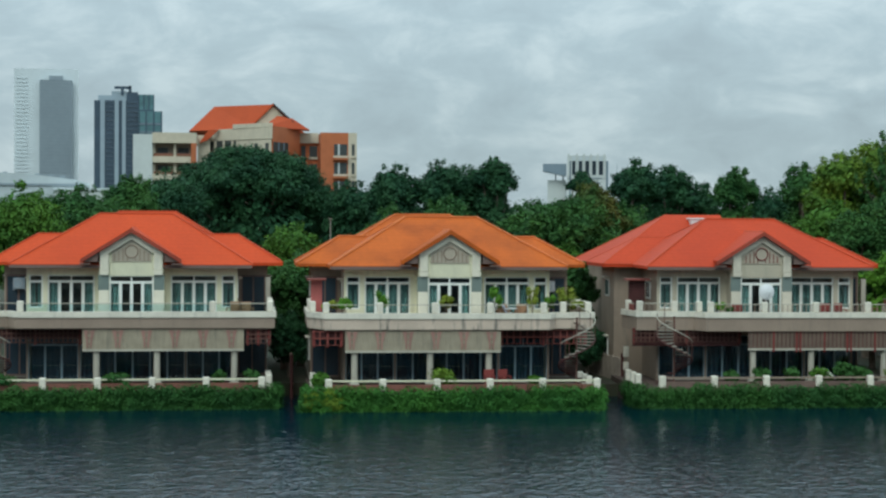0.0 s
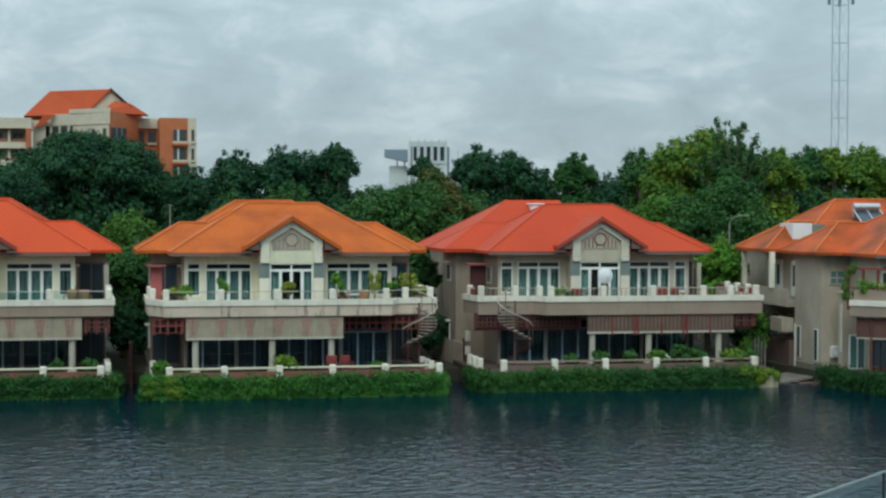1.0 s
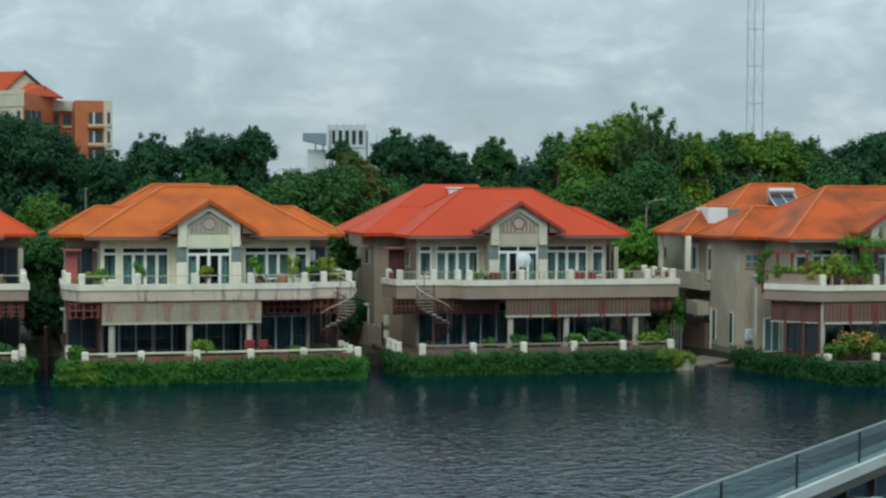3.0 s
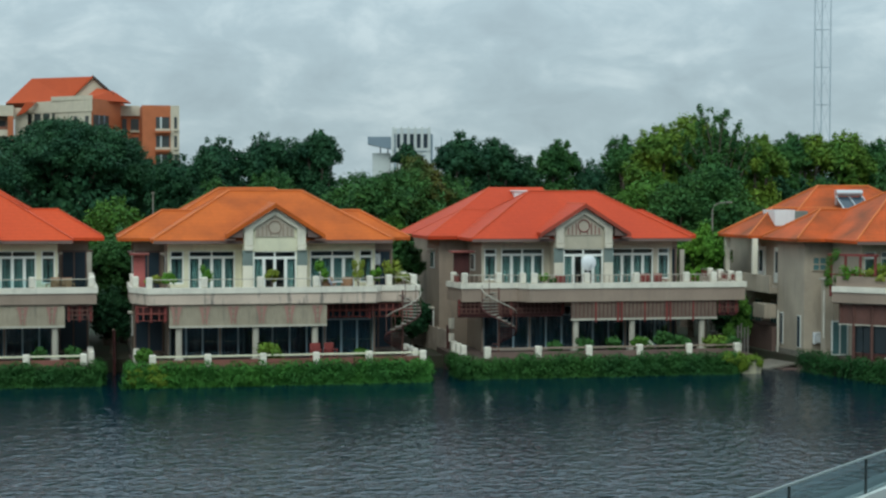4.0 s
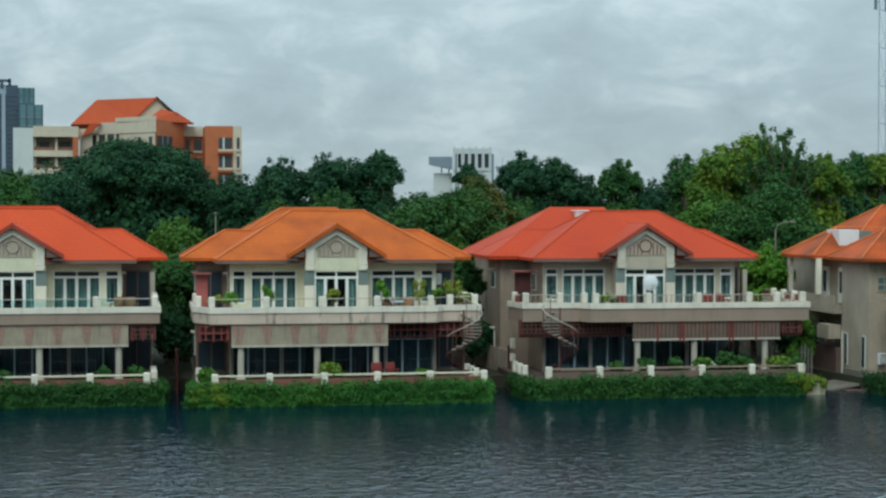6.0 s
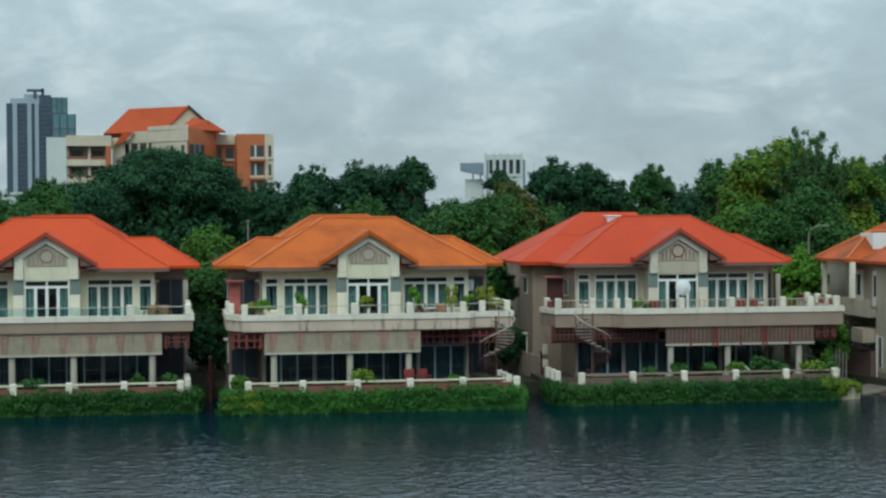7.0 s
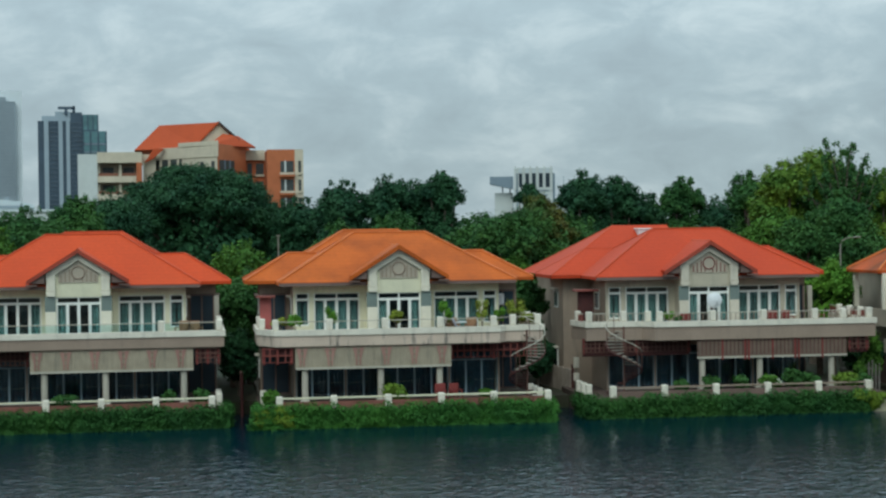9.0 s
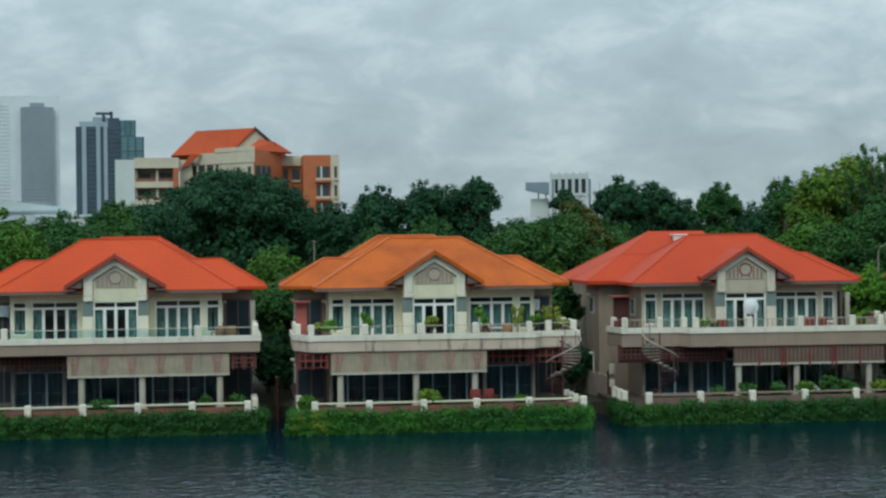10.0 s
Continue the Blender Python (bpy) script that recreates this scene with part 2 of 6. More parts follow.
M = dict(
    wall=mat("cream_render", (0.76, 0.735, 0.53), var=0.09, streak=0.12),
    wall_dull=mat("dull_beige_render", (0.52, 0.47, 0.355), var=0.10, streak=0.2),
    fret=mat("faded_fretwork", (0.37, 0.205, 0.165), rough=0.8, var=0.15),
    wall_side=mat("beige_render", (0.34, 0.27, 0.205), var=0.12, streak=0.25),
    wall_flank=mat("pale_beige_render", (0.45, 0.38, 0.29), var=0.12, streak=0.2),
    pink_screen=mat("faded_pink_slat", (0.50, 0.14, 0.125), rough=0.8, var=0.15, size=0.5),
    gate_plank=mat("pale_weathered_plank", (0.44, 0.37, 0.30), rough=0.8, var=0.15, size=0.6, streak=0.25),
    pink_plank=mat("pinkish_plank", (0.34, 0.22, 0.17), rough=0.8, var=0.2, size=0.6, streak=0.3),
    wall_grey=mat("pediment_render", (0.50, 0.435, 0.34), var=0.12, streak=0.15),
    trim=mat("cream_trim_paint", (0.79, 0.745, 0.60), rough=0.65, var=0.08, size=0.8, streak=0.12),
    trim_dull=mat("dull_cream_trim", (0.67, 0.615, 0.495), rough=0.65, var=0.10, size=0.8, streak=0.15),
    white=mat("white_paint", (0.745, 0.70, 0.585), rough=0.6, var=0.10, size=0.8, streak=0.18),
    fascia_brown=mat("taupe_render", (0.31, 0.235, 0.178), var=0.10, streak=0.15),
    fascia_cream=mat("stained_cream_render", (0.60, 0.485, 0.385), var=0.12, streak=0.9),
    shutter=mat("grey_green_panel", (0.17, 0.215, 0.195), rough=0.6, var=0.12),
    frame=mat("white_window_frame", (0.80, 0.82, 0.76), rough=0.4, var=0.05),
    frame_grey=mat("grey_blue_door_frame", (0.27, 0.37, 0.42), rough=0.45, var=0.08),
    curtain=mat("pale_curtain", (0.18, 0.28, 0.265), rough=0.9, var=0.12, size=0.5),
    # blue of the reflection in the ground-floor doors, put on a sheet behind them
    reflect_blue=mat("blue_net_curtain", (0.028, 0.062, 0.098), rough=0.9, var=0.25, size=0.8, grain=8),
    blind=mat("beige_blind", (0.36, 0.31, 0.225), rough=0.85, var=0.14, size=0.7, streak=0.3),
    board=mat("red_brown_board", (0.18, 0.13, 0.098), rough=0.8, var=0.16, size=0.7, streak=0.2),
    corner_board=mat("red_brown_corner_board", (0.135, 0.060, 0.045), rough=0.8, var=0.2, size=0.5, streak=0.2),
    maroon=mat("dark_maroon_board", (0.075, 0.018, 0.016), rough=0.75, var=0.2, size=0.6),
    rust=mat("rust_red_wood", (0.21, 0.036, 0.030), rough=0.7, var=0.2, size=0.6),
    rust_pale=mat("faded_red_wood", (0.25, 0.060, 0.045), rough=0.7, var=0.2, size=0.5),
    interior=mat("painted_interior", (0.20, 0.23, 0.24), var=0.25),
    deck=mat("terrace_tile", (0.10, 0.066, 0.052), var=0.2),
    concrete=mat("weathered_concrete", (0.26, 0.235, 0.19), var=0.2, streak=0.5),
    planter=mat("stained_planter_concrete", (0.40, 0.37, 0.25), var=0.2, size=0.6, streak=0.6),
    steel=mat("galvanised_steel", (0.55, 0.57, 0.58), rough=0.4, var=0.1, metal=0.7),
    pole=mat("pale_pole_paint", (0.46, 0.43, 0.35), rough=0.5, var=0.1, streak=0.15),
    roof_red=roof_mat("red_roof_tile", (0.53, 0.068, 0.017), (0.46, 0.058, 0.016)),
    roof_red2=roof_mat("scarlet_roof_tile", (0.475, 0.056, 0.017), (0.41, 0.047, 0.016)),
    roof_orange=roof_mat("orange_roof_tile", (0.49, 0.112, 0.018), (0.33, 0.076, 0.015), size=1.8),
    roof_worn=roof_mat("worn_orange_roof_tile", (0.47, 0.085, 0.016), (0.185, 0.050, 0.014), size=1.9),
    barge=mat("dull_red_barge_board", (0.33, 0.050, 0.022), rough=0.7, var=0.15),
    cap_red=mat("red_ridge_tile", (0.52, 0.070, 0.017), var=0.12),
    cap_orange=mat("pale_orange_ridge_tile", (0.58, 0.155, 0.03), var=0.12),
    soffit=mat("brown_soffit", (0.17, 0.11, 0.09), var=0.15),
    hedge=leaf_mat("hedge_leaf", (0.054, 0.160, 0.024), (0.030, 0.105, 0.024)),
    hedge_mid=leaf_mat("mid_hedge_leaf", (0.040, 0.114, 0.023), (0.022, 0.076, 0.021)),
    hedge_dark=leaf_mat("dark_hedge_leaf", (0.028, 0.090, 0.022), (0.017, 0.062, 0.020)),
    # the bluish cast of this dark leaf is distance haze put into the colour
    leaf_dark=leaf_mat("hazy_dark_leaf", (0.032, 0.092, 0.036), (0.014, 0.052, 0.027)),
    leaf_mid=leaf_mat("green_leaf", (0.055, 0.135, 0.030), (0.022, 0.076, 0.024)),
    leaf_light=leaf_mat("light_green_leaf", (0.078, 0.172, 0.022), (0.040, 0.112, 0.020)),
    leaf_yellow=leaf_mat("yellow_green_leaf", (0.150, 0.225, 0.024), (0.050, 0.135, 0.024)),
    leaf_fresh=leaf_mat("fresh_green_leaf", (0.125, 0.265, 0.028), (0.070, 0.190, 0.024)),
    leaf_gold=leaf_mat("golden_palm_leaf", (0.24, 0.27, 0.035), (0.14, 0.22, 0.030)),
    leaf_brown=leaf_mat("brownish_leaf", (0.095, 0.095, 0.020), (0.028, 0.085, 0.020)),
    flower=leaf_mat("orange_flower", (0.58, 0.24, 0.10), (0.48, 0.16, 0.07)),
    flower_white=leaf_mat("white_flower", (0.72, 0.74, 0.66), (0.62, 0.64, 0.55)),
    bark=mat("grey_bark", (0.16, 0.13, 0.10), rough=0.9, var=0.3, size=0.5, bump=0.5),
    ground=mat("bank_soil", (0.045, 0.040, 0.024), rough=0.95, var=0.3, size=4.0, tint=(0.03, 0.045, 0.018)),
    terracotta=mat("terracotta", (0.22, 0.085, 0.062), var=0.15),
    glass=glass_mat("window_glass", (0.74, 0.90, 0.90)),
    rail_glass=glass_mat("balustrade_glass", (0.66, 0.85, 0.87)),
    plastic_white=mat("white_enamel", (0.72, 0.74, 0.74), rough=0.35, var=0.06, streak=0.1),
    panel_blue=mat("solar_collector", (0.03, 0.05, 0.07), rough=0.15, var=0.1),
    dark_glass=mat("dark_room_glass", (0.018, 0.026, 0.030), rough=0.22, var=0.15),
    tower_pane=mat("teal_pane", (0.10, 0.20, 0.20), rough=0.15, var=0.1),
    wood=mat("oiled_timber", (0.34, 0.19, 0.10), rough=0.55, var=0.25, size=0.4),
    water=water_mat(),
)

# ================= mesh helpers =================
def box(bm, x0, x1, y0, y1, z0, z1):
    v = [bm.verts.new((x, y, z)) for x in (x0, x1) for y in (y0, y1) for z in (z0, z1)]
    for q in ((0, 1, 3, 2), (4, 6, 7, 5), (0, 4, 5, 1), (2, 3, 7, 6), (0, 2, 6, 4), (1, 5, 7, 3)):
        bm.faces.new([v[i] for i in q])


def prism(bm, poly, axis, a, b):
    """Extrudes a polygon: axis 'z' (x, y points), 'y' (x, z points) or 'x' (y, z points)."""
    def at(p, h):
        return {"z": (p[0], p[1], h), "y": (p[0], h, p[1]), "x": (h, p[0], p[1])}[axis]
    lo = [bm.verts.new(at(p, a)) for p in poly]
    hi = [bm.verts.new(at(p, b)) for p in poly]
    bm.faces.new(lo)
    bm.faces.new(hi[::-1])
    for i in range(len(poly)):
        j = (i + 1) % len(poly)
        bm.faces.new((lo[i], hi[i], hi[j], lo[j]))


def tube(bm, pts, r0, r1=None, n=7):
    """A round rod along points, tapering from r0 to r1."""
    r1 = r0 if r1 is None else r1
    rings = []
    for i, p in enumerate(pts):
        p = Vector(p)
        d = (Vector(pts[min(i + 1, len(pts) - 1)]) - Vector(pts[max(i - 1, 0)])).normalized()
        side = d.cross(Vector((0, 0, 1)) if abs(d.z) < 0.9 else Vector((1, 0, 0))).normalized()
        up = side.cross(d)
        r = r0 + (r1 - r0) * i / max(1, len(pts) - 1)
        rings.append([bm.verts.new(p + r * (math.cos(a) * side + math.sin(a) * up)) for a in (2 * math.pi * k / n for k in range(n))])
    for a, b in zip(rings, rings[1:]):
        for k in range(n):
            bm.faces.new((a[k], a[(k + 1) % n], b[(k + 1) % n], b[k]))
    bm.faces.new(rings[0][::-1])
    bm.faces.new(rings[-1])


def part(name, bm, material, parent=None, label=""):
    bmesh.ops.recalc_face_normals(bm, faces=bm.faces)
    me = bpy.data.meshes.new(name)
    bm.to_mesh(me)
    bm.free()
    me.materials.append(M[material])
    ob = new(name, me)
    if parent:
        ob.parent = parent
    return tagged(ob, label)


def boxes(name, material, parent, *dims, label=""):
    bm = bmesh.new()
    for d in dims:
        box(bm, *d)
    return part(name, bm, material, parent, label)


def bevelled(name, material, parent, dims, r=0.03, label=""):
    bm = bmesh.new()
    box(bm, *dims)
    bmesh.ops.bevel(bm, geom=bm.edges[:], offset=r, segments=1, affect="EDGES")
    return part(name, bm, material, parent, label)


def thing(name, m, label, category, group="", kind=""):
    ob = new(name)
    ob.empty_display_size = 0.3
    ob.matrix_world = m
    return tagged(ob, label, category, group, kind)


def wall_cells(bm, x0, x1, z0, z1, y0, y1, holes):
    """A wall in the x-z plane, one connected solid, with real openings (hx0, hx1, hz0, hz1)."""
    xs = sorted({x0, x1, *[h[0] for h in holes], *[h[1] for h in holes]})
    zs = sorted({z0, z1, *[h[2] for h in holes], *[h[3] for h in holes]})
    made = {}

    def v(i, k, y):
        if (i, k, y) not in made:
            made[i, k, y] = bm.verts.new((xs[i], y, zs[k]))
        return made[i, k, y]

    def solid(i, k):
        if not (0 <= i < len(xs) - 1 and 0 <= k < len(zs) - 1):
            return False
        cx, cz = (xs[i] + xs[i + 1]) / 2, (zs[k] + zs[k + 1]) / 2
        return not any(h[0] < cx < h[1] and h[2] < cz < h[3] for h in holes)

    for i in range(len(xs) - 1):
        for k in range(len(zs) - 1):
            if not solid(i, k):
                continue
            bm.faces.new((v(i, k, y0), v(i + 1, k, y0), v(i + 1, k + 1, y0), v(i, k + 1, y0)))
            bm.faces.new((v(i, k, y1), v(i, k + 1, y1), v(i + 1, k + 1, y1), v(i + 1, k, y1)))
            for di, dk, a, b in ((-1, 0, (i, k), (i, k + 1)), (1, 0, (i + 1, k), (i + 1, k + 1)), (0, -1, (i, k), (i + 1, k)), (0, 1, (i, k + 1), (i + 1, k + 1))):
                if not solid(i + di, k + dk):
                    bm.faces.new((v(*a, y0), v(*b, y0), v(*b, y1), v(*a, y1)))


# ================= plants =================
def leaf_mesh(name, rng, lobes, count, size, material, flat=0.35, shell=0.28, stray=0.0):
    """A crown of many small leaves: bent leaf quads scattered through a shell of every lobe (cx, cy, cz, rx, ry, rz)."""
    lobes = np.array(lobes, float)
    area = lobes[:, 3] * lobes[:, 5]
    pick = rng.choice(len(lobes), count, p=area / area.sum())
    d = rng.normal(size=(count, 3))
    d /= np.linalg.norm(d, axis=1)[:, None]
    rad = rng.uniform(0.0, 1.0, count) ** shell
    # an uneven outline: the shell swells and shrinks with direction
    wob = 1 + 0.16 * np.sin(4.1 * d[:, 0] + 3 * d[:, 2] + pick) + 0.12 * np.sin(7.3 * d[:, 1] - 5.1 * d[:, 2] + 2.1 * pick)
    c = lobes[pick, :3] + d * lobes[pick, 3:] * (rad * wob)[:, None]
    if stray:
        c += rng.normal(size=(count, 3)) * lobes[pick, 3:] * stray
    nrm = d * 1.4 + rng.normal(size=(count, 3)) * 0.36 + np.array([0, 0, flat])
    nrm /= np.linalg.norm(nrm, axis=1)[:, None]
    side = np.cross(nrm, rng.normal(size=(count, 3)))
    side /= np.linalg.norm(side, axis=1)[:, None]
    along = np.cross(nrm, side)
    s = size * rng.uniform(0.55, 1.35, count)[:, None]
    a = c - along * s
    b = c + side * s * 0.62 + nrm * s * 0.18
    e = c + along * s
    f = c - side * s * 0.62 + nrm * s * 0.18
    verts = np.stack([a, b, e, f], 1).reshape(-1, 3)
    n = np.arange(count) * 4
    faces = np.concatenate([np.stack([n, n + 1, n + 2], 1), np.stack([n, n + 2, n + 3], 1)])
    me = bpy.data.meshes.new(name)
    me.from_pydata(verts.tolist(), [], faces.tolist())
    me.materials.append(M[material])
    return new(name, me)


def bearing(deg, dist):
    """A place on the plan by its bearing to the right of north and its distance."""
    return dist * math.sin(radians(deg)), dist * math.cos(radians(deg))


def clumps(rng, centre, size, count, small=0.33, squash=0.8):
    """Leaf clumps over the upper skin of one mass of a crown, flat-bottomed like sprays on limb ends."""
    out = []
    for i in range(count):
        # spread evenly over the sphere, thinned out on the underside
        z = 1 - 1.55 * (i + 0.5) / count
        a = 2.39996 * i + rng.uniform(-0.35, 0.35)
        q = math.sqrt(max(0.0, 1 - z * z))
        f = rng.uniform(0.72, 1.0)
        k = small * rng.uniform(0.6, 1.3)
        out.append((centre[0] + size[0] * f * q * math.cos(a), centre[1] + size[1] * f * q * math.sin(a), centre[2] + size[2] * f * z,
                    size[0] * k, size[1] * k, size[2] * k * squash))
    return out


def tree(x, y, top, radius, material, label, seed, base=1.2, count=3600, leaf=0.36, shape="round", low=0.35, group="trees behind the houses", category="tree", name="tree"):
    rng = np.random.default_rng(seed)
    t = thing(name, pose(x, y, base, 0, 0, float(rng.uniform(0, 360))), label, category, group)
    h = top - base
    bm = bmesh.new()
    lean = rng.uniform(-0.3, 0.3, 2)
    tr = 0.035 * h if shape != "sparse" else 0.15
    fork = 0.34 * h
    tube(bm, [(0, 0, -0.1), (lean[0] * 0.3, lean[1] * 0.3, fork), (lean[0], lean[1], h * 0.62)], tr, tr * 0.55, 9)
    limbs, lobes, fill = [], [], []
    if shape == "dome":
        # a wide umbrella of layered masses on long spreading limbs
        for i in range(15):
            f = (i + 0.5) / 15
            a, rr = 2.39996 * i, radius * 0.74 * math.sqrt(f)
            limbs.append(((rr * math.cos(a), rr * math.sin(a), h * (0.50 + 0.36 * math.sqrt(1 - 0.92 * f)) + rng.uniform(-0.3, 0.3)),
                          (radius * rng.uniform(0.24, 0.33),) * 2 + (h * rng.uniform(0.085, 0.12),), 16))
        fill = [(0, 0, h * 0.66, radius * 0.62, radius * 0.62, h * 0.17), (0, 0, h * 0.50, radius * 0.74, radius * 0.74, h * 0.16)]
    elif shape == "sparse":
        # thin upright limbs with leaves only in tufts along and on the ends
        for i in range(24):
            a, rr = 2.39996 * i, radius * math.sqrt((i + 0.5) / 24)
            foot = (lean[0] + rr * 0.2 * math.cos(a), lean[1] + rr * 0.2 * math.sin(a), h * rng.uniform(0.45, 0.74))
            zt = h * (1.0 - 0.26 * (rr / radius) ** 1.6) * rng.uniform(0.94, 1.0)
            tip = (rr * math.cos(a), rr * math.sin(a), zt)
            mid = [foot[n] * 0.45 + tip[n] * 0.55 + (0.25 if n == 2 else 0) for n in range(3)]
            tube(bm, [foot, mid, tip], 0.04, 0.015, 5)
            for f in (0.55, 0.7, 0.82, 0.92, 1.0):
                q = [foot[n] + (tip[n] - foot[n]) * f + rng.uniform(-0.28, 0.28) * (1 if n < 2 else 0.4) for n in range(3)]
                lobes.append((*q, rng.uniform(0.12, 0.24), rng.uniform(0.12, 0.24), rng.uniform(0.2, 0.36)))
    else:
        # a broad rounded crown of overlapping masses, highest in the middle
        k = 9
        for i in range(k):
            a = 2.39996 * i + rng.uniform(-0.4, 0.4)
            f = (i + 0.3) / k
            rr = radius * 0.68 * math.sqrt(f)
            s = radius * rng.uniform(0.36, 0.50)
            sz = s * rng.uniform(0.75, 1.0)
            zz = h - sz - radius * (0.62 * f + rng.uniform(0.0, 0.30))
            limbs.append(((rr * math.cos(a), rr * math.sin(a), zz), (s, s, sz), 14))
        body = h * (0.55 - 0.3 * (0.35 - low))
        fill = [(0, 0, h - radius * 0.75, radius * 0.55, radius * 0.55, radius * 0.55), (0, 0, body, radius * 0.72, radius * 0.72, h * 0.26)]
        lobes = clumps(rng, (0, 0, body), (radius * 0.8, radius * 0.8, h * 0.30), 26, 0.26)
        # a few shoots that break the outline
        for _ in range(6):
            a, rr = rng.uniform(0, 6.28), radius * rng.uniform(0.05, 0.55)
            lobes.append((rr * math.cos(a), rr * math.sin(a), h - 0.15 - rr * rr / radius * 0.6, 0.22, 0.22, 0.30))
    for p, size, n in limbs:
        lobes += clumps(rng, p, size, n)
        fill.append((*p, size[0] * 0.72, size[1] * 0.72, size[2] * 0.66))
        mid = (p[0] * 0.45 + lean[0] * 0.5, p[1] * 0.45 + lean[1] * 0.5, fork + (p[2] - fork) * 0.45)
        tube(bm, [(lean[0] * 0.5, lean[1] * 0.5, fork), mid, p], tr * 0.45, tr * 0.12, 5)
    part("trunk", bm, "bark", t)
    crown = leaf_mesh("crown", rng, lobes, count, leaf, material, flat=0.75, shell=0.4, stray=0.32)
    crown.parent = t
    if fill:
        inner = leaf_mesh("inner_foliage", rng, fill, count // 5, leaf * 2.2, material, flat=0.2)
        inner.parent = t
    return t


def shrub(x, y, z, radius, height, material, label, seed, name="shrub", category="shrub", group="", count=500, leaf=0.13, blossom=""):
    rng = np.random.default_rng(seed)
    t = thing(name, pose(x, y, z), label, category, group)
    lobes = []
    for i in range(6):
        a = 6.283 * i / 6 + rng.uniform(-0.4, 0.4)
        p = (radius * 0.5 * math.cos(a), radius * 0.5 * math.sin(a), height * rng.uniform(0.4, 0.85))
        bm = bmesh.new()
        tube(bm, [(0, 0, 0), (p[0] * 0.4, p[1] * 0.4, p[2] * 0.6), p], 0.03, 0.012, 4)
        part("stem", bm, "bark", t)
        lobes.append((*p, radius * 0.5, radius * 0.5, height * 0.24))
    lobes.append((0, 0, height * 0.5, radius * 0.7, radius * 0.7, height * 0.42))
    crown = leaf_mesh("foliage", rng, lobes, count, leaf, material)
    crown.parent = t
    if blossom:
        crown = leaf_mesh("blossom", rng, [(*l[:2], l[2] + 0.1, *l[3:]) for l in lobes[:6]], count // 4, leaf * 0.9, blossom)
        crown.parent = t
    return t


def potted_plant(m, radius, height, material, seed, label="leafy plant in a terracotta pot"):
    rng = np.random.default_rng(seed)
    t = thing("potted_plant", m, label, "plant", "balcony plants")
    bm = bmesh.new()
    bmesh.ops.create_cone(bm, cap_ends=True, segments=12, radius1=0.16, radius2=0.24, depth=0.4, matrix=Matrix.Translation((0, 0, 0.2)))
    bmesh.ops.create_cone(bm, cap_ends=True, segments=12, radius1=0.265, radius2=0.265, depth=0.06, matrix=Matrix.Translation((0, 0, 0.41)))
    part("pot", bm, "terracotta", t)
    lobes = []
    for i in range(5):
        a = 6.283 * i / 5 + rng.uniform(-0.5, 0.5)
        p = (radius * 0.55 * math.cos(a), radius * 0.55 * math.sin(a), 0.4 + height * rng.uniform(0.45, 0.9))
        bm = bmesh.new()
        tube(bm, [(0, 0, 0.35), (p[0] * 0.3, p[1] * 0.3, 0.35 + 0.5 * (p[2] - 0.35)), p], 0.018, 0.008, 4)
        part("stem", bm, "bark", t)
        lobes.append((*p, radius * 0.42, radius * 0.42, height * 0.2))
    crown = leaf_mesh("foliage", rng, lobes, 480, 0.075, material)
    crown.parent = t
    return t

# ================= large structure =================
Z_WATER, Z_BANK, Z_TERRACE, Z_FLOOR, Z_EAVE = 0.50, 1.2, 1.5, 4.85, 7.65
HOUSES = {  # plan place of the middle of the front wall, turn
    "a": (-16.55, 88.21, 7.0),
    "b": (0.25, 88.7, 6.3),
    "c": (17.34, 91.57, 5.8),
    "d": (37.15, 86.11, 5.6),
}


def local(key, x, y):
    hx, hy, yaw = HOUSES[key]
    c, s = math.cos(radians(yaw)), math.sin(radians(yaw))
    return hx + c * x - s * y, hy + s * x + c * y


def make_ground():
    # one sheet of land round the lake, with a bank that steps down into the water
    bank = [(-600, 80), local("a", -30, 2.0), local("a", 8.2, 2.0), local("b", 8.5, 2.0), local("c", 9.4, 2.0), local("c", 9.6, 5.5),
            local("d", -8.2, 11.0), local("d", -7.2, 3.0), local("d", 30, -3.0), (600, 110)]
    bm = bmesh.new()
    far = 4500
    land = [bm.verts.new((x, y, Z_BANK)) for x, y in bank]
    toe = [bm.verts.new((x, y, -1.5)) for x, y in bank]
    back = [bm.verts.new((x * (far / 600 if abs(x) == 600 else 1.0), far, Z_BANK)) for x, y in bank]
    for i in range(len(bank) - 1):
        bm.faces.new((land[i], land[i + 1], back[i + 1], back[i]))
        bm.faces.new((toe[i], toe[i + 1], land[i + 1], land[i]))
    ob = part("ground", bm, "ground", None)
    tagged(ob, "dark planted soil of the lake bank", "ground", kind="structure")


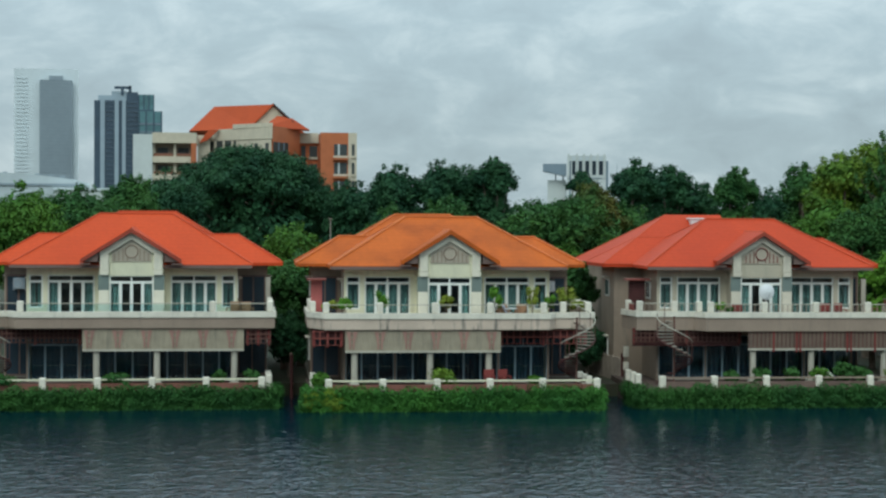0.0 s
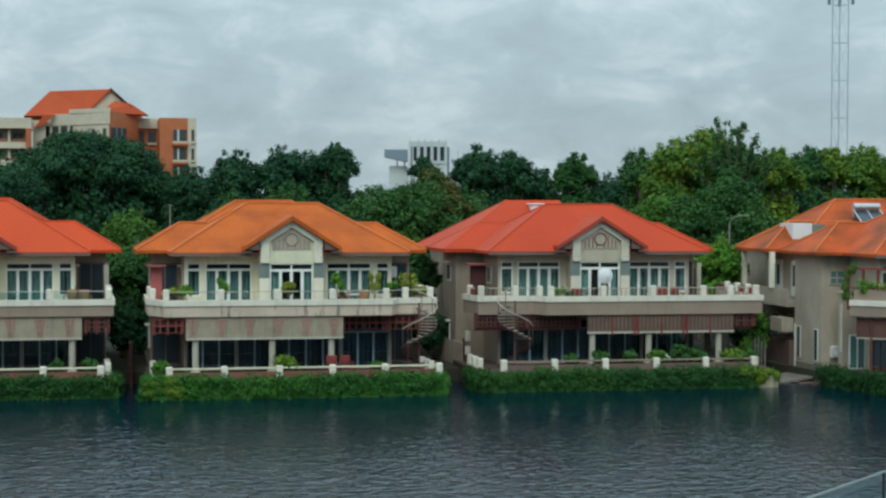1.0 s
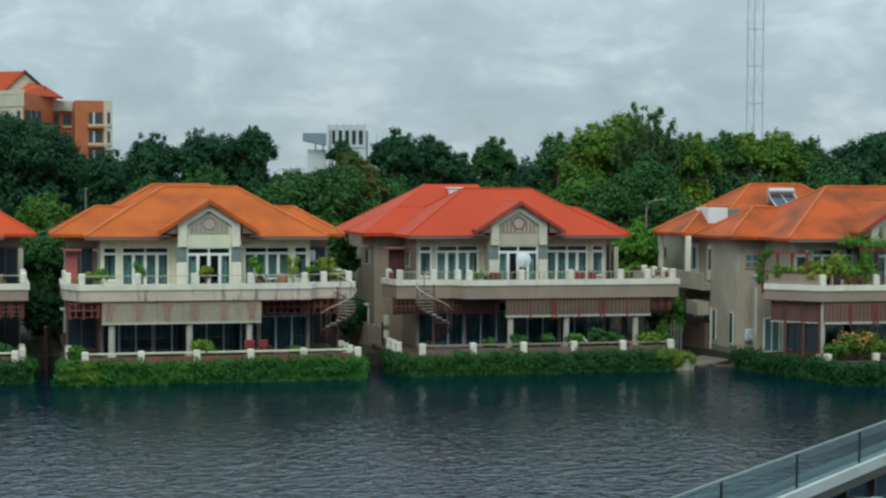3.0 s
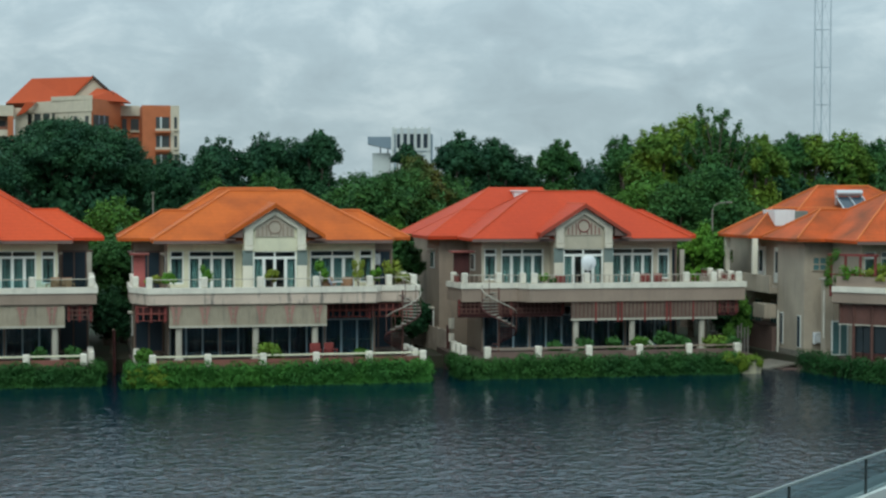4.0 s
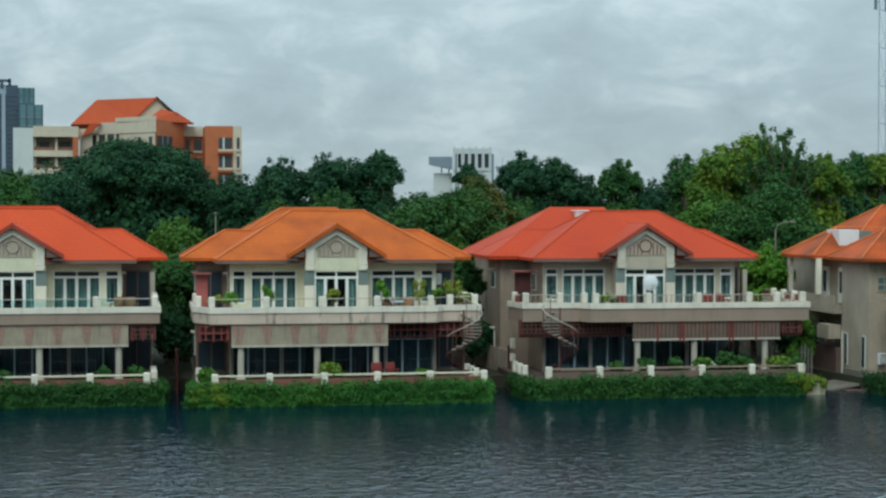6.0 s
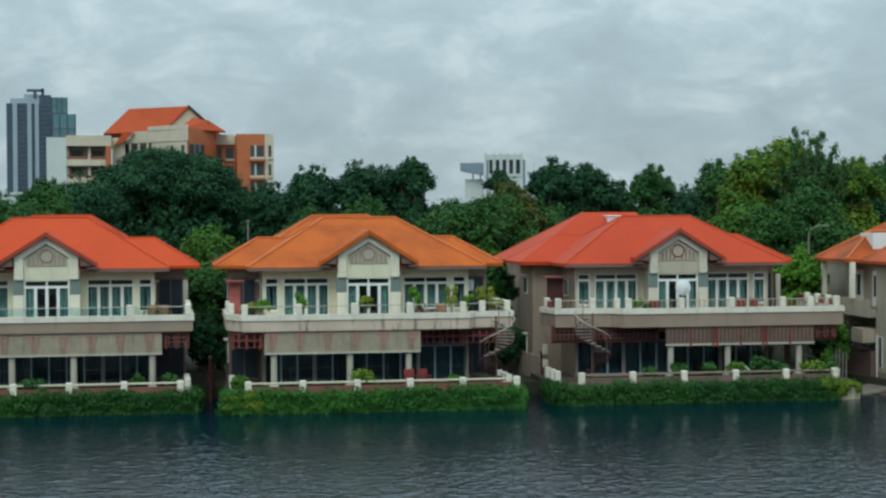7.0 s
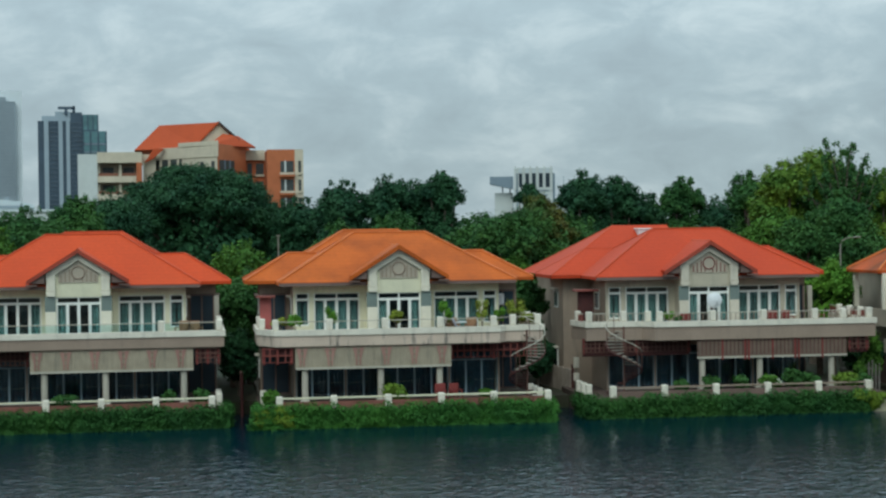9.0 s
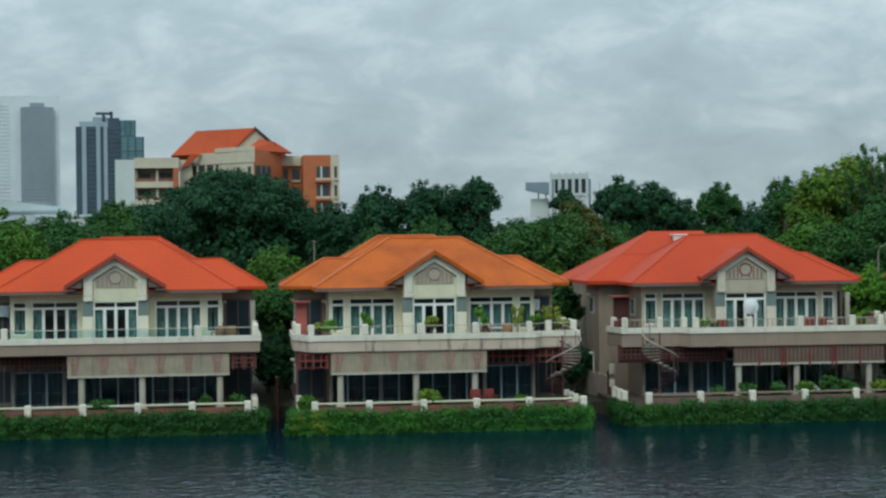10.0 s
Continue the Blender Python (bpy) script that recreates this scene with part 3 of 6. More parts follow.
def make_water():
    """The lake: wind waves in the open reach, dying away in the lee of the bank, flat further off."""
    rng = np.random.default_rng(5)
    xs, ys = np.arange(-27.0, 38.01, 0.2), np.arange(44.0, 88.01, 0.2)
    X, Y = np.meshgrid(xs, ys)
    gust = 0.5 * np.sin(0.21 * X + 0.13 * Y + 1.0) + 0.35 * np.sin(-0.11 * X + 0.29 * Y + 4.0) + 0.25 * np.sin(0.47 * X - 0.2 * Y)
    calm = np.clip((76.0 - (Y + 0.4 * X) + 3.0 * gust) / 20.0, 0.0, 1.0)
    amp = 0.20 + 0.80 * calm * calm * (3 - 2 * calm)
    rim = np.minimum.reduce([X - xs[0], xs[-1] - X, Y - ys[0], ys[-1] - Y]) / 3.0
    amp *= np.clip(rim, 0, 1) * (1 + 0.25 * gust)
    Z = np.zeros_like(X)
    for _ in range(46):
        wave = 0.8 * (2.2 / 0.8) ** rng.uniform(0, 1)
        a = radians(-62) + rng.normal() * 0.62
        k = 2 * math.pi / wave
        Z += 0.0011 * wave * np.sin(k * (X * math.cos(a) + Y * math.sin(a)) + rng.uniform(0, 6.283))
    Z = Z_WATER + Z * amp
    nx, ny = len(xs), len(ys)
    verts = np.stack([X, Y, Z], -1).reshape(-1, 3).tolist()
    n = (np.arange(ny - 1)[:, None] * nx + np.arange(nx - 1)[None, :]).reshape(-1)
    faces = np.stack([n, n + 1, n + nx + 1, n + nx], 1).tolist()
    xa, xb, ya, yb = float(xs[0]), float(xs[-1]), float(ys[0]), float(ys[-1])
    for x0, x1, y0, y1 in ((-1500, xa, -600, 125), (xb, 1500, -600, 125), (xa, xb, -600, ya), (xa, xb, yb, 125)):
        s = len(verts)
        verts += [(x0, y0, Z_WATER), (x1, y0, Z_WATER), (x1, y1, Z_WATER), (x0, y1, Z_WATER)]
        faces.append((s, s + 1, s + 2, s + 3))
    me = bpy.data.meshes.new("water")
    me.from_pydata(verts, [], faces)
    me.polygons.foreach_set("use_smooth", [True] * len(me.polygons))
    me.materials.append(M["water"])
    tagged(new("water", me), "dark grey-green rippled lake water", "water", kind="structure")


make_water()
make_ground()


# ================= houses =================
def hip_roof(bm, x0, x1, y0, y1, z, slope, thick=0.16):
    half = (y1 - y0) / 2
    top = z + thick + half * slope
    r0, r1, ym = x0 + half, x1 - half, (y0 + y1) / 2
    lo = [bm.verts.new((x, y, z)) for x, y in ((x0, y0), (x1, y0), (x1, y1), (x0, y1))]
    hi = [bm.verts.new((x, y, z + thick)) for x, y in ((x0, y0), (x1, y0), (x1, y1), (x0, y1))]
    a, b = bm.verts.new((r0, ym, top)), bm.verts.new((r1, ym, top))
    bm.faces.new(lo)
    for i in range(4):
        bm.faces.new((lo[i], lo[(i + 1) % 4], hi[(i + 1) % 4], hi[i]))
    bm.faces.new((hi[0], hi[1], b, a))
    bm.faces.new((hi[1], hi[2], b))
    bm.faces.new((hi[2], hi[3], a, b))
    bm.faces.new((hi[3], hi[0], a))
    up = Vector((0, 0, 0.03))
    c = [v.co + up for v in hi]
    return [(c[0], a.co + up), (c[1], b.co + up), (c[2], b.co + up), (c[3], a.co + up), (a.co + up, b.co + up)]


def glazing(house, name, x0, x1, z0, z1, y, leaves, transom=0.28, frame_depth=0.09, curtain=1.0, tone="frame", g=0.08):
    """A white-framed sliding unit with panes and a dark transom strip over it, set into its opening."""
    zt = z1 - transom
    w = (x1 - x0) / leaves
    holes = [(x0 + i * w + g, x0 + (i + 1) * w - g, z0 + g, zt - g * 1.6) for i in range(leaves)]
    xm = (x0 + x1) / 2
    tops = [(x0 + g, xm - g / 2), (xm + g / 2, x1 - g)] if leaves > 1 else [(x0 + g, x1 - g)]
    holes += [(a, b, zt, z1 - g * 0.6) for a, b in tops]
    bm = bmesh.new()
    wall_cells(bm, x0, x1, z0, z1, y, y + frame_depth, holes)
    win = part(name, bm, tone, house)
    for i in range(leaves):
        p = boxes("pane", "glass", win, (x0 + i * w + g, x0 + (i + 1) * w - g, y + 0.04, y + 0.05, z0 + g, zt - g * 1.6))
        p.visible_shadow = False
    for a, b in tops:
        p = boxes("transom_pane", "glass", win, (a, b, y + 0.04, y + 0.05, zt, z1 - g * 0.6))
        p.visible_shadow = False
    if curtain:
        # gathered curtain, drawn over part of the width
        spans = [(x0 + 0.1, x0 + 0.1 + (x1 - x0) * 0.29 * curtain), (x1 - 0.1 - (x1 - x0) * 0.29 * curtain, x1 - 0.1)]
        if curtain > 1:
            spans.append(((x0 + x1) / 2 - 0.25, (x0 + x1) / 2 + 0.4))
        for a, b in spans:
            bm = bmesh.new()
            n = max(6, int((b - a) / 0.06))
            rows = []
            for k in range(n + 1):
                yy = y + 0.25 + 0.05 * math.sin(k * 1.9)
                rows.append((bm.verts.new((a + (b - a) * k / n, yy, z0 + 0.05)), bm.verts.new((a + (b - a) * k / n, yy, zt))))
            for r, s in zip(rows, rows[1:]):
                bm.faces.new((r[0], s[0], s[1], r[1]))
            part("curtain", bm, "curtain", win, "pale gathered curtain")
    return win


def reflection_sheet(house, x0, x1, z0, z1):
    """A full-width gathered blue sheet a little way behind the doors, added in place of the reflection in their glass.
    """
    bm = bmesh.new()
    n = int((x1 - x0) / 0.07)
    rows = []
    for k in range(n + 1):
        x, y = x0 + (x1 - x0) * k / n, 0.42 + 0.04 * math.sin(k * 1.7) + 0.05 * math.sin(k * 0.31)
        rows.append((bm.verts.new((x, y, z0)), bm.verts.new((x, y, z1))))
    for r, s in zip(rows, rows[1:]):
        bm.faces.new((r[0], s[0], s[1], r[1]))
    part("net_curtain", bm, "reflect_blue", house, "blue-grey net curtain")


def spiral_stair(house, cx, cy, z0, z1, start, turn, radius=0.95):
    bm = bmesh.new()
    tube(bm, [(cx, cy, z0), (cx, cy, z1 + 0.3)], 0.05, 0.05, 8)
    stair = part("spiral_staircase", bm, "corner_board", house, "spiral staircase with pale treads, shaded dark by colour low down, and pale handrail")
    n = 22
    rail = []
    for i in range(n):
        a0 = radians(start + turn * i / n)
        a1 = radians(start + turn * (i + 0.92) / n)
        z = z0 + (z1 - z0) * (i + 1) / n
        bm = bmesh.new()
        prism(bm, [(cx, cy), (cx + radius * math.cos(a0), cy + radius * math.sin(a0)), (cx + radius * math.cos(a1), cy + radius * math.sin(a1))][:: 1 if turn > 0 else -1], "z", z - 0.05, z)
        # lower treads take a dark colour in place of the shade low on the stair
        part("tread", bm, "concrete" if i > 9 else "maroon", stair)
    for i in range(n * 2 + 1):
        a = radians(start + turn * i / (2 * n))
        rail.append((cx + radius * math.cos(a), cy + radius * math.sin(a), z0 + 0.95 + (z1 - z0) * i / (2 * n)))
    bm = bmesh.new()
    tube(bm, rail[18:], 0.026, 0.026, 6)
    part("handrail", bm, "pole", stair)
    bm = bmesh.new()
    tube(bm, [(x, y, z - 0.98) for x, y, z in rail[8:]], 0.035, 0.035, 6)
    part("stringer", bm, "maroon", stair)
    for i in range(18, 2 * n, 4):
        bm = bmesh.new()
        x, y, z = rail[i]
        tube(bm, [(x, y, z - 0.95), (x, y, z)], 0.018, 0.018, 5)
        part("baluster", bm, "corner_board", stair)


def lattice(name, house, x0, x1, y, z0, z1, material="rust", step=0.28, cross=3):
    n = max(2, int((x1 - x0) / step))
    w = (x1 - x0) / n
    h = (z1 - z0) / cross
    holes = [(x0 + i * w + 0.03, x0 + (i + 1) * w - 0.03, z0 + k * h + 0.03, z0 + (k + 1) * h - 0.03) for i in range(n) for k in range(cross)]
    bm = bmesh.new()
    wall_cells(bm, x0, x1, z0, z1, y, y + 0.05, holes)
    return part(name, bm, material, house)


EDGES = {  # outer edge of each balcony on the plan of its house, from flank to flank
    "a": [(-7.4, 2.7), (-7.4, -1.75), (-6.2, -1.75), (-5.75, -2.6), (7.4, -2.6), (7.4, 2.7)],
    "b": [(-7.4, 3.7), (-7.4, -1.0), (-6.6, -2.6), (5.05, -2.6), (5.5, -1.75), (7.5, -1.75), (7.5, 3.7)],
    "c": [(-7.3, 0.6), (-7.0, -1.75), (-3.9, -1.75), (-3.45, -2.6), (8.8, -2.6), (8.8, 3.7)],
    "d": [(-7.4, -0.4), (-5.2, -2.6), (7.4, -2.6), (7.4, 3.7)],
}


def span(a, b):
    return min(a, b), max(a, b)


def make_house(key, roof, cap, fascia, label, mirror=False, rails="bars", valance="blind", stair=None, right=7.5, posts=(), columns=(), blinds=(0, 1, 3), terrace_posts=()):
    hx, hy, yaw = HOUSES[key]
    house = thing("house", pose(hx, hy, 0, 0, 0, yaw), label, "house", "houses along the lake")
    W, WW = 5.55, 7.2
    cream = "wall_dull" if key in "cd" else "wall"
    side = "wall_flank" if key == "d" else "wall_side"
    trim = "trim_dull" if key in "cd" else "trim"
    barge_tone = roof if key == "b" else "barge"
    rnd = random.Random(ord(key))
    top = Z_EAVE + 0.3
    # ---- plinth and terrace
    bm = bmesh.new()
    if key == "d":
        prism(bm, [(-7.5, 2.9), (-5.1, -4.2), (right, -4.2), (right, 2.9)], "z", -1.4, Z_TERRACE)
    else:
        box(bm, -7.5, right, -4.2, 2.9, -1.4, Z_TERRACE)
    part("terrace", bm, "deck", house)
    boxes("plinth", "concrete", house, (-7.3, 7.3, 2.904, 18.0, -0.5, Z_TERRACE))
    # ---- upper front wall, left and right of the bay
    wins = [(-4.45, -2.0), (2.0, 4.45)]
    slits = [(-5.42, -4.70), (4.70, 5.42)]
    holes = [(a, b, Z_FLOOR + 0.05, 7.2) for a, b in wins] + [(a, b, Z_FLOOR + 0.6, 7.2) for a, b in slits]
    for sx in (-1, 1):
        bm = bmesh.new()
        wall_cells(bm, *span(sx * W, sx * 1.65), 4.45, top, 0.0, 0.2, [h for h in holes if h[0] * sx > 0])
        part("front_wall", bm, cream, house)
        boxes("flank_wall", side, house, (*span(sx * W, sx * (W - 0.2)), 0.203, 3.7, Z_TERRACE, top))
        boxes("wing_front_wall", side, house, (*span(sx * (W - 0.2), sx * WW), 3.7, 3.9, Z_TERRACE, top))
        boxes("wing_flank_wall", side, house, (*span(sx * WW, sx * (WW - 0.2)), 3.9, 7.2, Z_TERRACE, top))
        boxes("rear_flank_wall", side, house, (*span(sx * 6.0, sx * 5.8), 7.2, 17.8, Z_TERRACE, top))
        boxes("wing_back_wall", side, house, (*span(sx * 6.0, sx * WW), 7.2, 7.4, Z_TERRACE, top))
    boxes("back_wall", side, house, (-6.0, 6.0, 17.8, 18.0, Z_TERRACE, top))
    boxes("upper_floor", "interior", house, (-5.3, 5.3, 0.21, 6.9, 4.5, Z_FLOOR))
    boxes("room_wall", "interior", house, (-5.3, 5.3, 3.4, 3.5, Z_TERRACE, Z_EAVE))
    # flank windows
    if key == "d":
        for y in (4.1, 6.5):
            w = boxes("slit_window", "frame", house, (-WW - 0.04, -WW - 0.003, y, y + 0.45, 1.7, 3.5))
            boxes("pane", "panel_blue", w, (-WW - 0.05, -WW - 0.043, y + 0.04, y + 0.41, 1.74, 3.46))
    for sx in (-1, 1) if key != "d" else (1,):
        for xw, ya, za, zb in ((W, 1.6, 5.9, 6.9), (WW, 5.0, 5.9, 6.9), (WW, 5.2, 2.3, 3.5)):
            x = sx * (xw + 0.003)
            w = boxes("side_window", "frame", house, (*span(x, x + sx * 0.06), ya, ya + 1.0, za, zb))
            for q in (0.08, 0.54):
                boxes("pane", "panel_blue", w, (*span(x + sx * 0.06, x + sx * 0.07), ya + q, ya + q + 0.38, za + 0.08, zb - 0.08))
            boxes("window_hood", "white", w, (*span(x, x + sx * 0.25), ya - 0.1, ya + 1.1, zb + 0.05, zb + 0.13))
    for a, b in wins:
        glazing(house, "window", a, b, Z_FLOOR + 0.05, 7.2, 0.06, 4, curtain=rnd.choice((0.8, 1.2, 1.5)))
    for a, b in slits:
        glazing(house, "narrow_window", a, b, Z_FLOOR + 0.6, 7.2, 0.06, 1, curtain=1.0)
    # ---- middle bay with its gable
    bm = bmesh.new()
    wall_cells(bm, -1.65, 1.65, 4.45, 7.9, -1.05, -0.85, [(-1.15, 1.15, Z_FLOOR + 0.02, 7.2)])
    part("bay_wall", bm, cream, house)
    for sx in (-1, 1):
        boxes("bay_side", cream, house, (*span(sx * 1.65, sx * 1.5), -0.847, 0.0, 4.45, 7.9))
    glazing(house, "french_window", -1.15, 1.15, Z_FLOOR + 0.02, 7.2, -1.0, 4, curtain=0.7)
    bm = bmesh.new()
    prism(bm, [(-1.65, 7.903), (1.65, 7.903), (1.65, 8.45), (0, 9.48), (-1.65, 8.45)], "y", -1.05, -0.85)
    part("pediment", bm, cream, house)
    bm = bmesh.new()
    prism(bm, [(-1.02, 7.95), (1.02, 7.95), (1.02, 8.5), (0, 9.1), (-1.02, 8.5)], "y", -1.09, -1.053)
    ped = part("pediment_panel", bm, "wall_grey", house, "taupe pediment panel with a ring and bars")
    ink = {"c": "rust", "d": "white"}.get(key, "fascia_brown")
    bm = bmesh.new()
    tube(bm, [(0.33 * math.cos(a), -1.11, 8.48 + 0.33 * math.sin(a)) for a in (2 * math.pi * k / 24 for k in range(25))], 0.035, 0.035, 6)
    part("ring", bm, ink, ped)
    for i in range(-4, 5):
        if i:
            boxes("bar", ink, ped, (i * 0.22 - 0.02, i * 0.22 + 0.02, -1.13, -1.092, 8.0, 8.92 - abs(i) * 0.135 if abs(i) > 1 else 8.17))
    # white arch: two rakes, two pilasters with brackets, grey panels under them
    for sx in (-1, 1):
        bm = bmesh.new()
        prism(bm, [(sx * 0.0, 9.50), (sx * 1.64, 8.46), (sx * 1.64, 8.12), (sx * 1.14, 8.42), (0, 9.14)], "y", -1.24, -1.10)
        part("rake", bm, trim, house)
        bevelled("pilaster", trim, house, (*span(sx * 1.17, sx * 1.63), -1.25, -1.055, 7.5, 8.38), 0.03)
        bm = bmesh.new()
        prism(bm, [(sx * 1.14, 7.497), (sx * 1.66, 7.497), (sx * 1.58, 7.26), (sx * 1.22, 7.26)], "y", -1.27, -1.055)
        part("bracket", bm, trim, house)
        bevelled("wall_panel", "shutter", house, (*span(sx * 1.17, sx * 1.72), -1.12, -1.055, 6.45, 7.25), 0.015, label="grey-green wall panel")
        bevelled("pier", trim, house, (*span(sx * 1.17, sx * 1.70), -1.14, -1.055, 4.55, 6.446), 0.02)
    # ---- roofs
    caps = []
    spans = [("main_roof", -6.36, 6.36, -1.02, 7.70), ("wing_roof", -8.04, 8.04, 2.82, 7.80), ("rear_roof", -6.3, 6.3, 9.6, 18.8), ("link_roof", -5.2, 5.2, 7.0, 12.0)]
    if key == "d":
        spans.append(("rear_wing_roof", -8.04, 8.04, 9.71, 14.7))
    for name, xa, xb, ya, yb in spans:
        bm = bmesh.new()
        edges = hip_roof(bm, xa, xb, ya, yb, Z_EAVE, {"d": 0.64, "a": 0.612}.get(key, 0.592))
        ob = part(name, bm, roof, house)
        if name != "link_roof":
            for a, b in edges:
                bm = bmesh.new()
                tube(bm, [a, (a + b) / 2, b], 0.035 if cap == "cap_red" else 0.055, None, 6)
                part("ridge_cap", bm, cap, ob)
    if key == "c":
        # one tall hip over the flank, from the wing's corner up to the rear ridge
        z, y0, y1, k = Z_EAVE + 0.18, 2.80, 12.3, 0.592
        ym, h = (y0 + y1) / 2, (y1 - y0) / 2
        bm = bmesh.new()
        v = [bm.verts.new(p) for p in ((-8.06, y0, z), (0, y0, z), (0, y1, z), (-8.06, y1, z), (-8.06 + h, ym, z + h * k), (0, ym, z + h * k))]
        for f in ((0, 1, 5, 4), (3, 0, 4), (2, 3, 4, 5), (0, 3, 2, 1), (1, 2, 5)):
            bm.faces.new([v[i] for i in f])
        flank = [v[0].co.copy(), v[4].co.copy(), v[3].co.copy()]
        ob = part("flank_roof", bm, roof, house)
        for a, b in zip(flank, flank[1:]):
            bm = bmesh.new()
            tube(bm, [a, (a + b) / 2, b], 0.035, 0.035, 6)
            part("ridge_cap", bm, cap, ob)
    for sx in (-1, 1):
        bm = bmesh.new()
        prism(bm, [(0, 9.58), (sx * 2.57, 7.98), (sx * 2.57, 8.13), (0, 9.74)], "y", -1.5, 2.6)
        part("gable_roof", bm, roof, house)
        bm = bmesh.new()
        prism(bm, [(0, 9.50), (sx * 2.62, 7.87), (sx * 2.62, 8.09), (0, 9.71)], "y", -1.56, -1.503)
        barge = part("barge_board", bm, barge_tone, house)
        boxes("return", "soffit", barge, (*span(sx * 2.1, sx * 2.66), -1.54, -1.2, 7.80, 7.868))
        bm = bmesh.new()
        prism(bm, [(sx * 1.72, 7.95), (sx * 2.5, 7.95), (sx * 2.5, 7.98), (sx * 1.72, 8.46)], "y", -1.44, -0.7)
        part("gable_soffit", bm, "soffit", house)
        boxes("eave_board", "soffit", house, (*span(sx * 6.33, sx * 1.7), -1.05, -1.023, Z_EAVE - 0.04, Z_EAVE + 0.12))
    bm = bmesh.new()
    tube(bm, [(0, -1.49, 9.70), (0, 2.3, 9.70)], 0.08, 0.08, 6)
    part("ridge_cap", bm, cap, house)
    # ---- balcony
    low = 4.38 if key == "c" else 4.55
    line = EDGES[key]

    def edge(d):
        """The outer edge of the balcony from flank to flank, moved outwards by d."""
        pts = [Vector(p) for p in line]
        outs = []
        for i, p in enumerate(pts):
            ns = []
            for q, r in ((i - 1, i), (i, i + 1)):
                if 0 <= q and r < len(pts):
                    v = (pts[r] - pts[q]).normalized()
                    ns.append(Vector((v.y, -v.x)))
            n = sum(ns, Vector((0, 0)))
            n.normalize()
            outs.append(tuple(p + n * d / max(0.4, n.dot(ns[0]))))
        return outs

    bm = bmesh.new()
    ends = [(W + 0.003, line[-1][1]), (W + 0.003, -0.003), (-W - 0.003, -0.003)] + ([(-W - 0.003, line[0][1])] if line[0][1] > 0.1 else [])
    prism(bm, edge(0.0) + ends, "z", 4.5, Z_FLOOR)
    slab = part("balcony", bm, fascia, house)

    def band(name, d0, d1, za, zb, material):
        bm = bmesh.new()
        prism(bm, edge(d1) + edge(d0)[::-1], "z", za, zb)
        return part(name, bm, material, slab)

    band("fascia", 0.004, 0.10, low, 5.10, fascia)
    band("coping", -0.14, 0.17, 5.104, 5.40, "white")

    def front_y(x):
        for (xa, ya), (xb, yb) in zip(line, line[1:]):
            if xb > xa + 0.2 and xa - 0.05 <= x <= xb + 0.05:
                return ya + (yb - ya) * (x - xa) / (xb - xa)
        return -1.0

    for x in posts:
        bevelled("post", "white", slab, (x - 0.16, x + 0.16, front_y(x) - 0.06, front_y(x) + 0.26, 5.404, 5.95), 0.04)
    for a, b in zip(posts, posts[1:]):
        ya, yb = front_y(a) + 0.1, front_y(b) + 0.1
        if b - a < 0.7:
            continue
        if rails == "glass" and abs(ya - yb) < 0.1:
            p = boxes("glass_panel", "rail_glass", slab, (a + 0.2, b - 0.2, ya - 0.01, ya + 0.01, 5.42, 5.78))
            p.visible_shadow = False
        bm = bmesh.new()
        tube(bm, [(a + 0.17, ya, 5.82), (b - 0.17, yb, 5.82)], 0.025, 0.025, 6)
        part("rail", bm, "pole" if key != "d" else "rust", slab)
        if rails == "bars":
            n = max(2, int((b - a) / 0.25))
            for k in range(1, n):
                x, y = a + (b - a) * k / n, ya + (yb - ya) * k / n
                boxes("baluster", "rust_pale" if key == "d" else "fascia_brown", slab, (x - 0.016, x + 0.016, y - 0.015, y + 0.015, 5.404, 5.81))
    for (xa, ya), (xb, yb) in ((line[0], line[1]), (line[-1], line[-2])):
        if abs(ya - yb) < 1.5 or key == "d" and xa < 0:
            continue
        xa -= 0.1 * (1 if xa > 0 else -1)
        for yy in np.arange(yb + 1.4, ya - 0.2, 1.6):
            bevelled("post", "white", slab, (xa - 0.15, xa + 0.15, float(yy), float(yy) + 0.3, 5.404, 5.93), 0.04)
        bm = bmesh.new()
        tube(bm, [(xa, yb + 0.2, 5.82), (xa, ya - 0.1, 5.82)], 0.025, 0.025, 6)
        part("rail", bm, "pole", slab)
        boxes("side_panel", "rust_pale", slab, (xa - 0.02, xa + 0.02, yb + 0.3, ya - 0.1, 5.42, 5.75))
    # posts that carry the wing eaves
    if key in "ac":
        boxes("eave_post", "pole", house, (7.1, 7.36, 2.9, 3.16, Z_FLOOR, 7.0))
    for sx in (-1, 1):
        # glazed doors from the wings on to the side balcony
        if (key, sx) in (("a", 1), ("b", 1), ("b", -1), ("a", -1), ("c", 1)):
            bm = bmesh.new()
            xa, xb = span(sx * 5.75, sx * 7.1)
            xm = (xa + xb) / 2
            wall_cells(bm, xa, xb, Z_FLOOR, 7.1, 3.62, 3.697, [(xa + 0.07, xm - 0.04, Z_FLOOR + 0.1, 7.0), (xm + 0.04, xb - 0.07, Z_FLOOR + 0.1, 7.0)])
            door = part("wing_door", bm, "soffit", house)
            boxes("pane", "panel_blue", door, (xa + 0.07, xm - 0.04, 3.65, 3.67, Z_FLOOR + 0.1, 7.0))
            boxes("pane", "panel_blue", door, (xm + 0.04, xb - 0.07, 3.65, 3.67, Z_FLOOR + 0.1, 7.0))
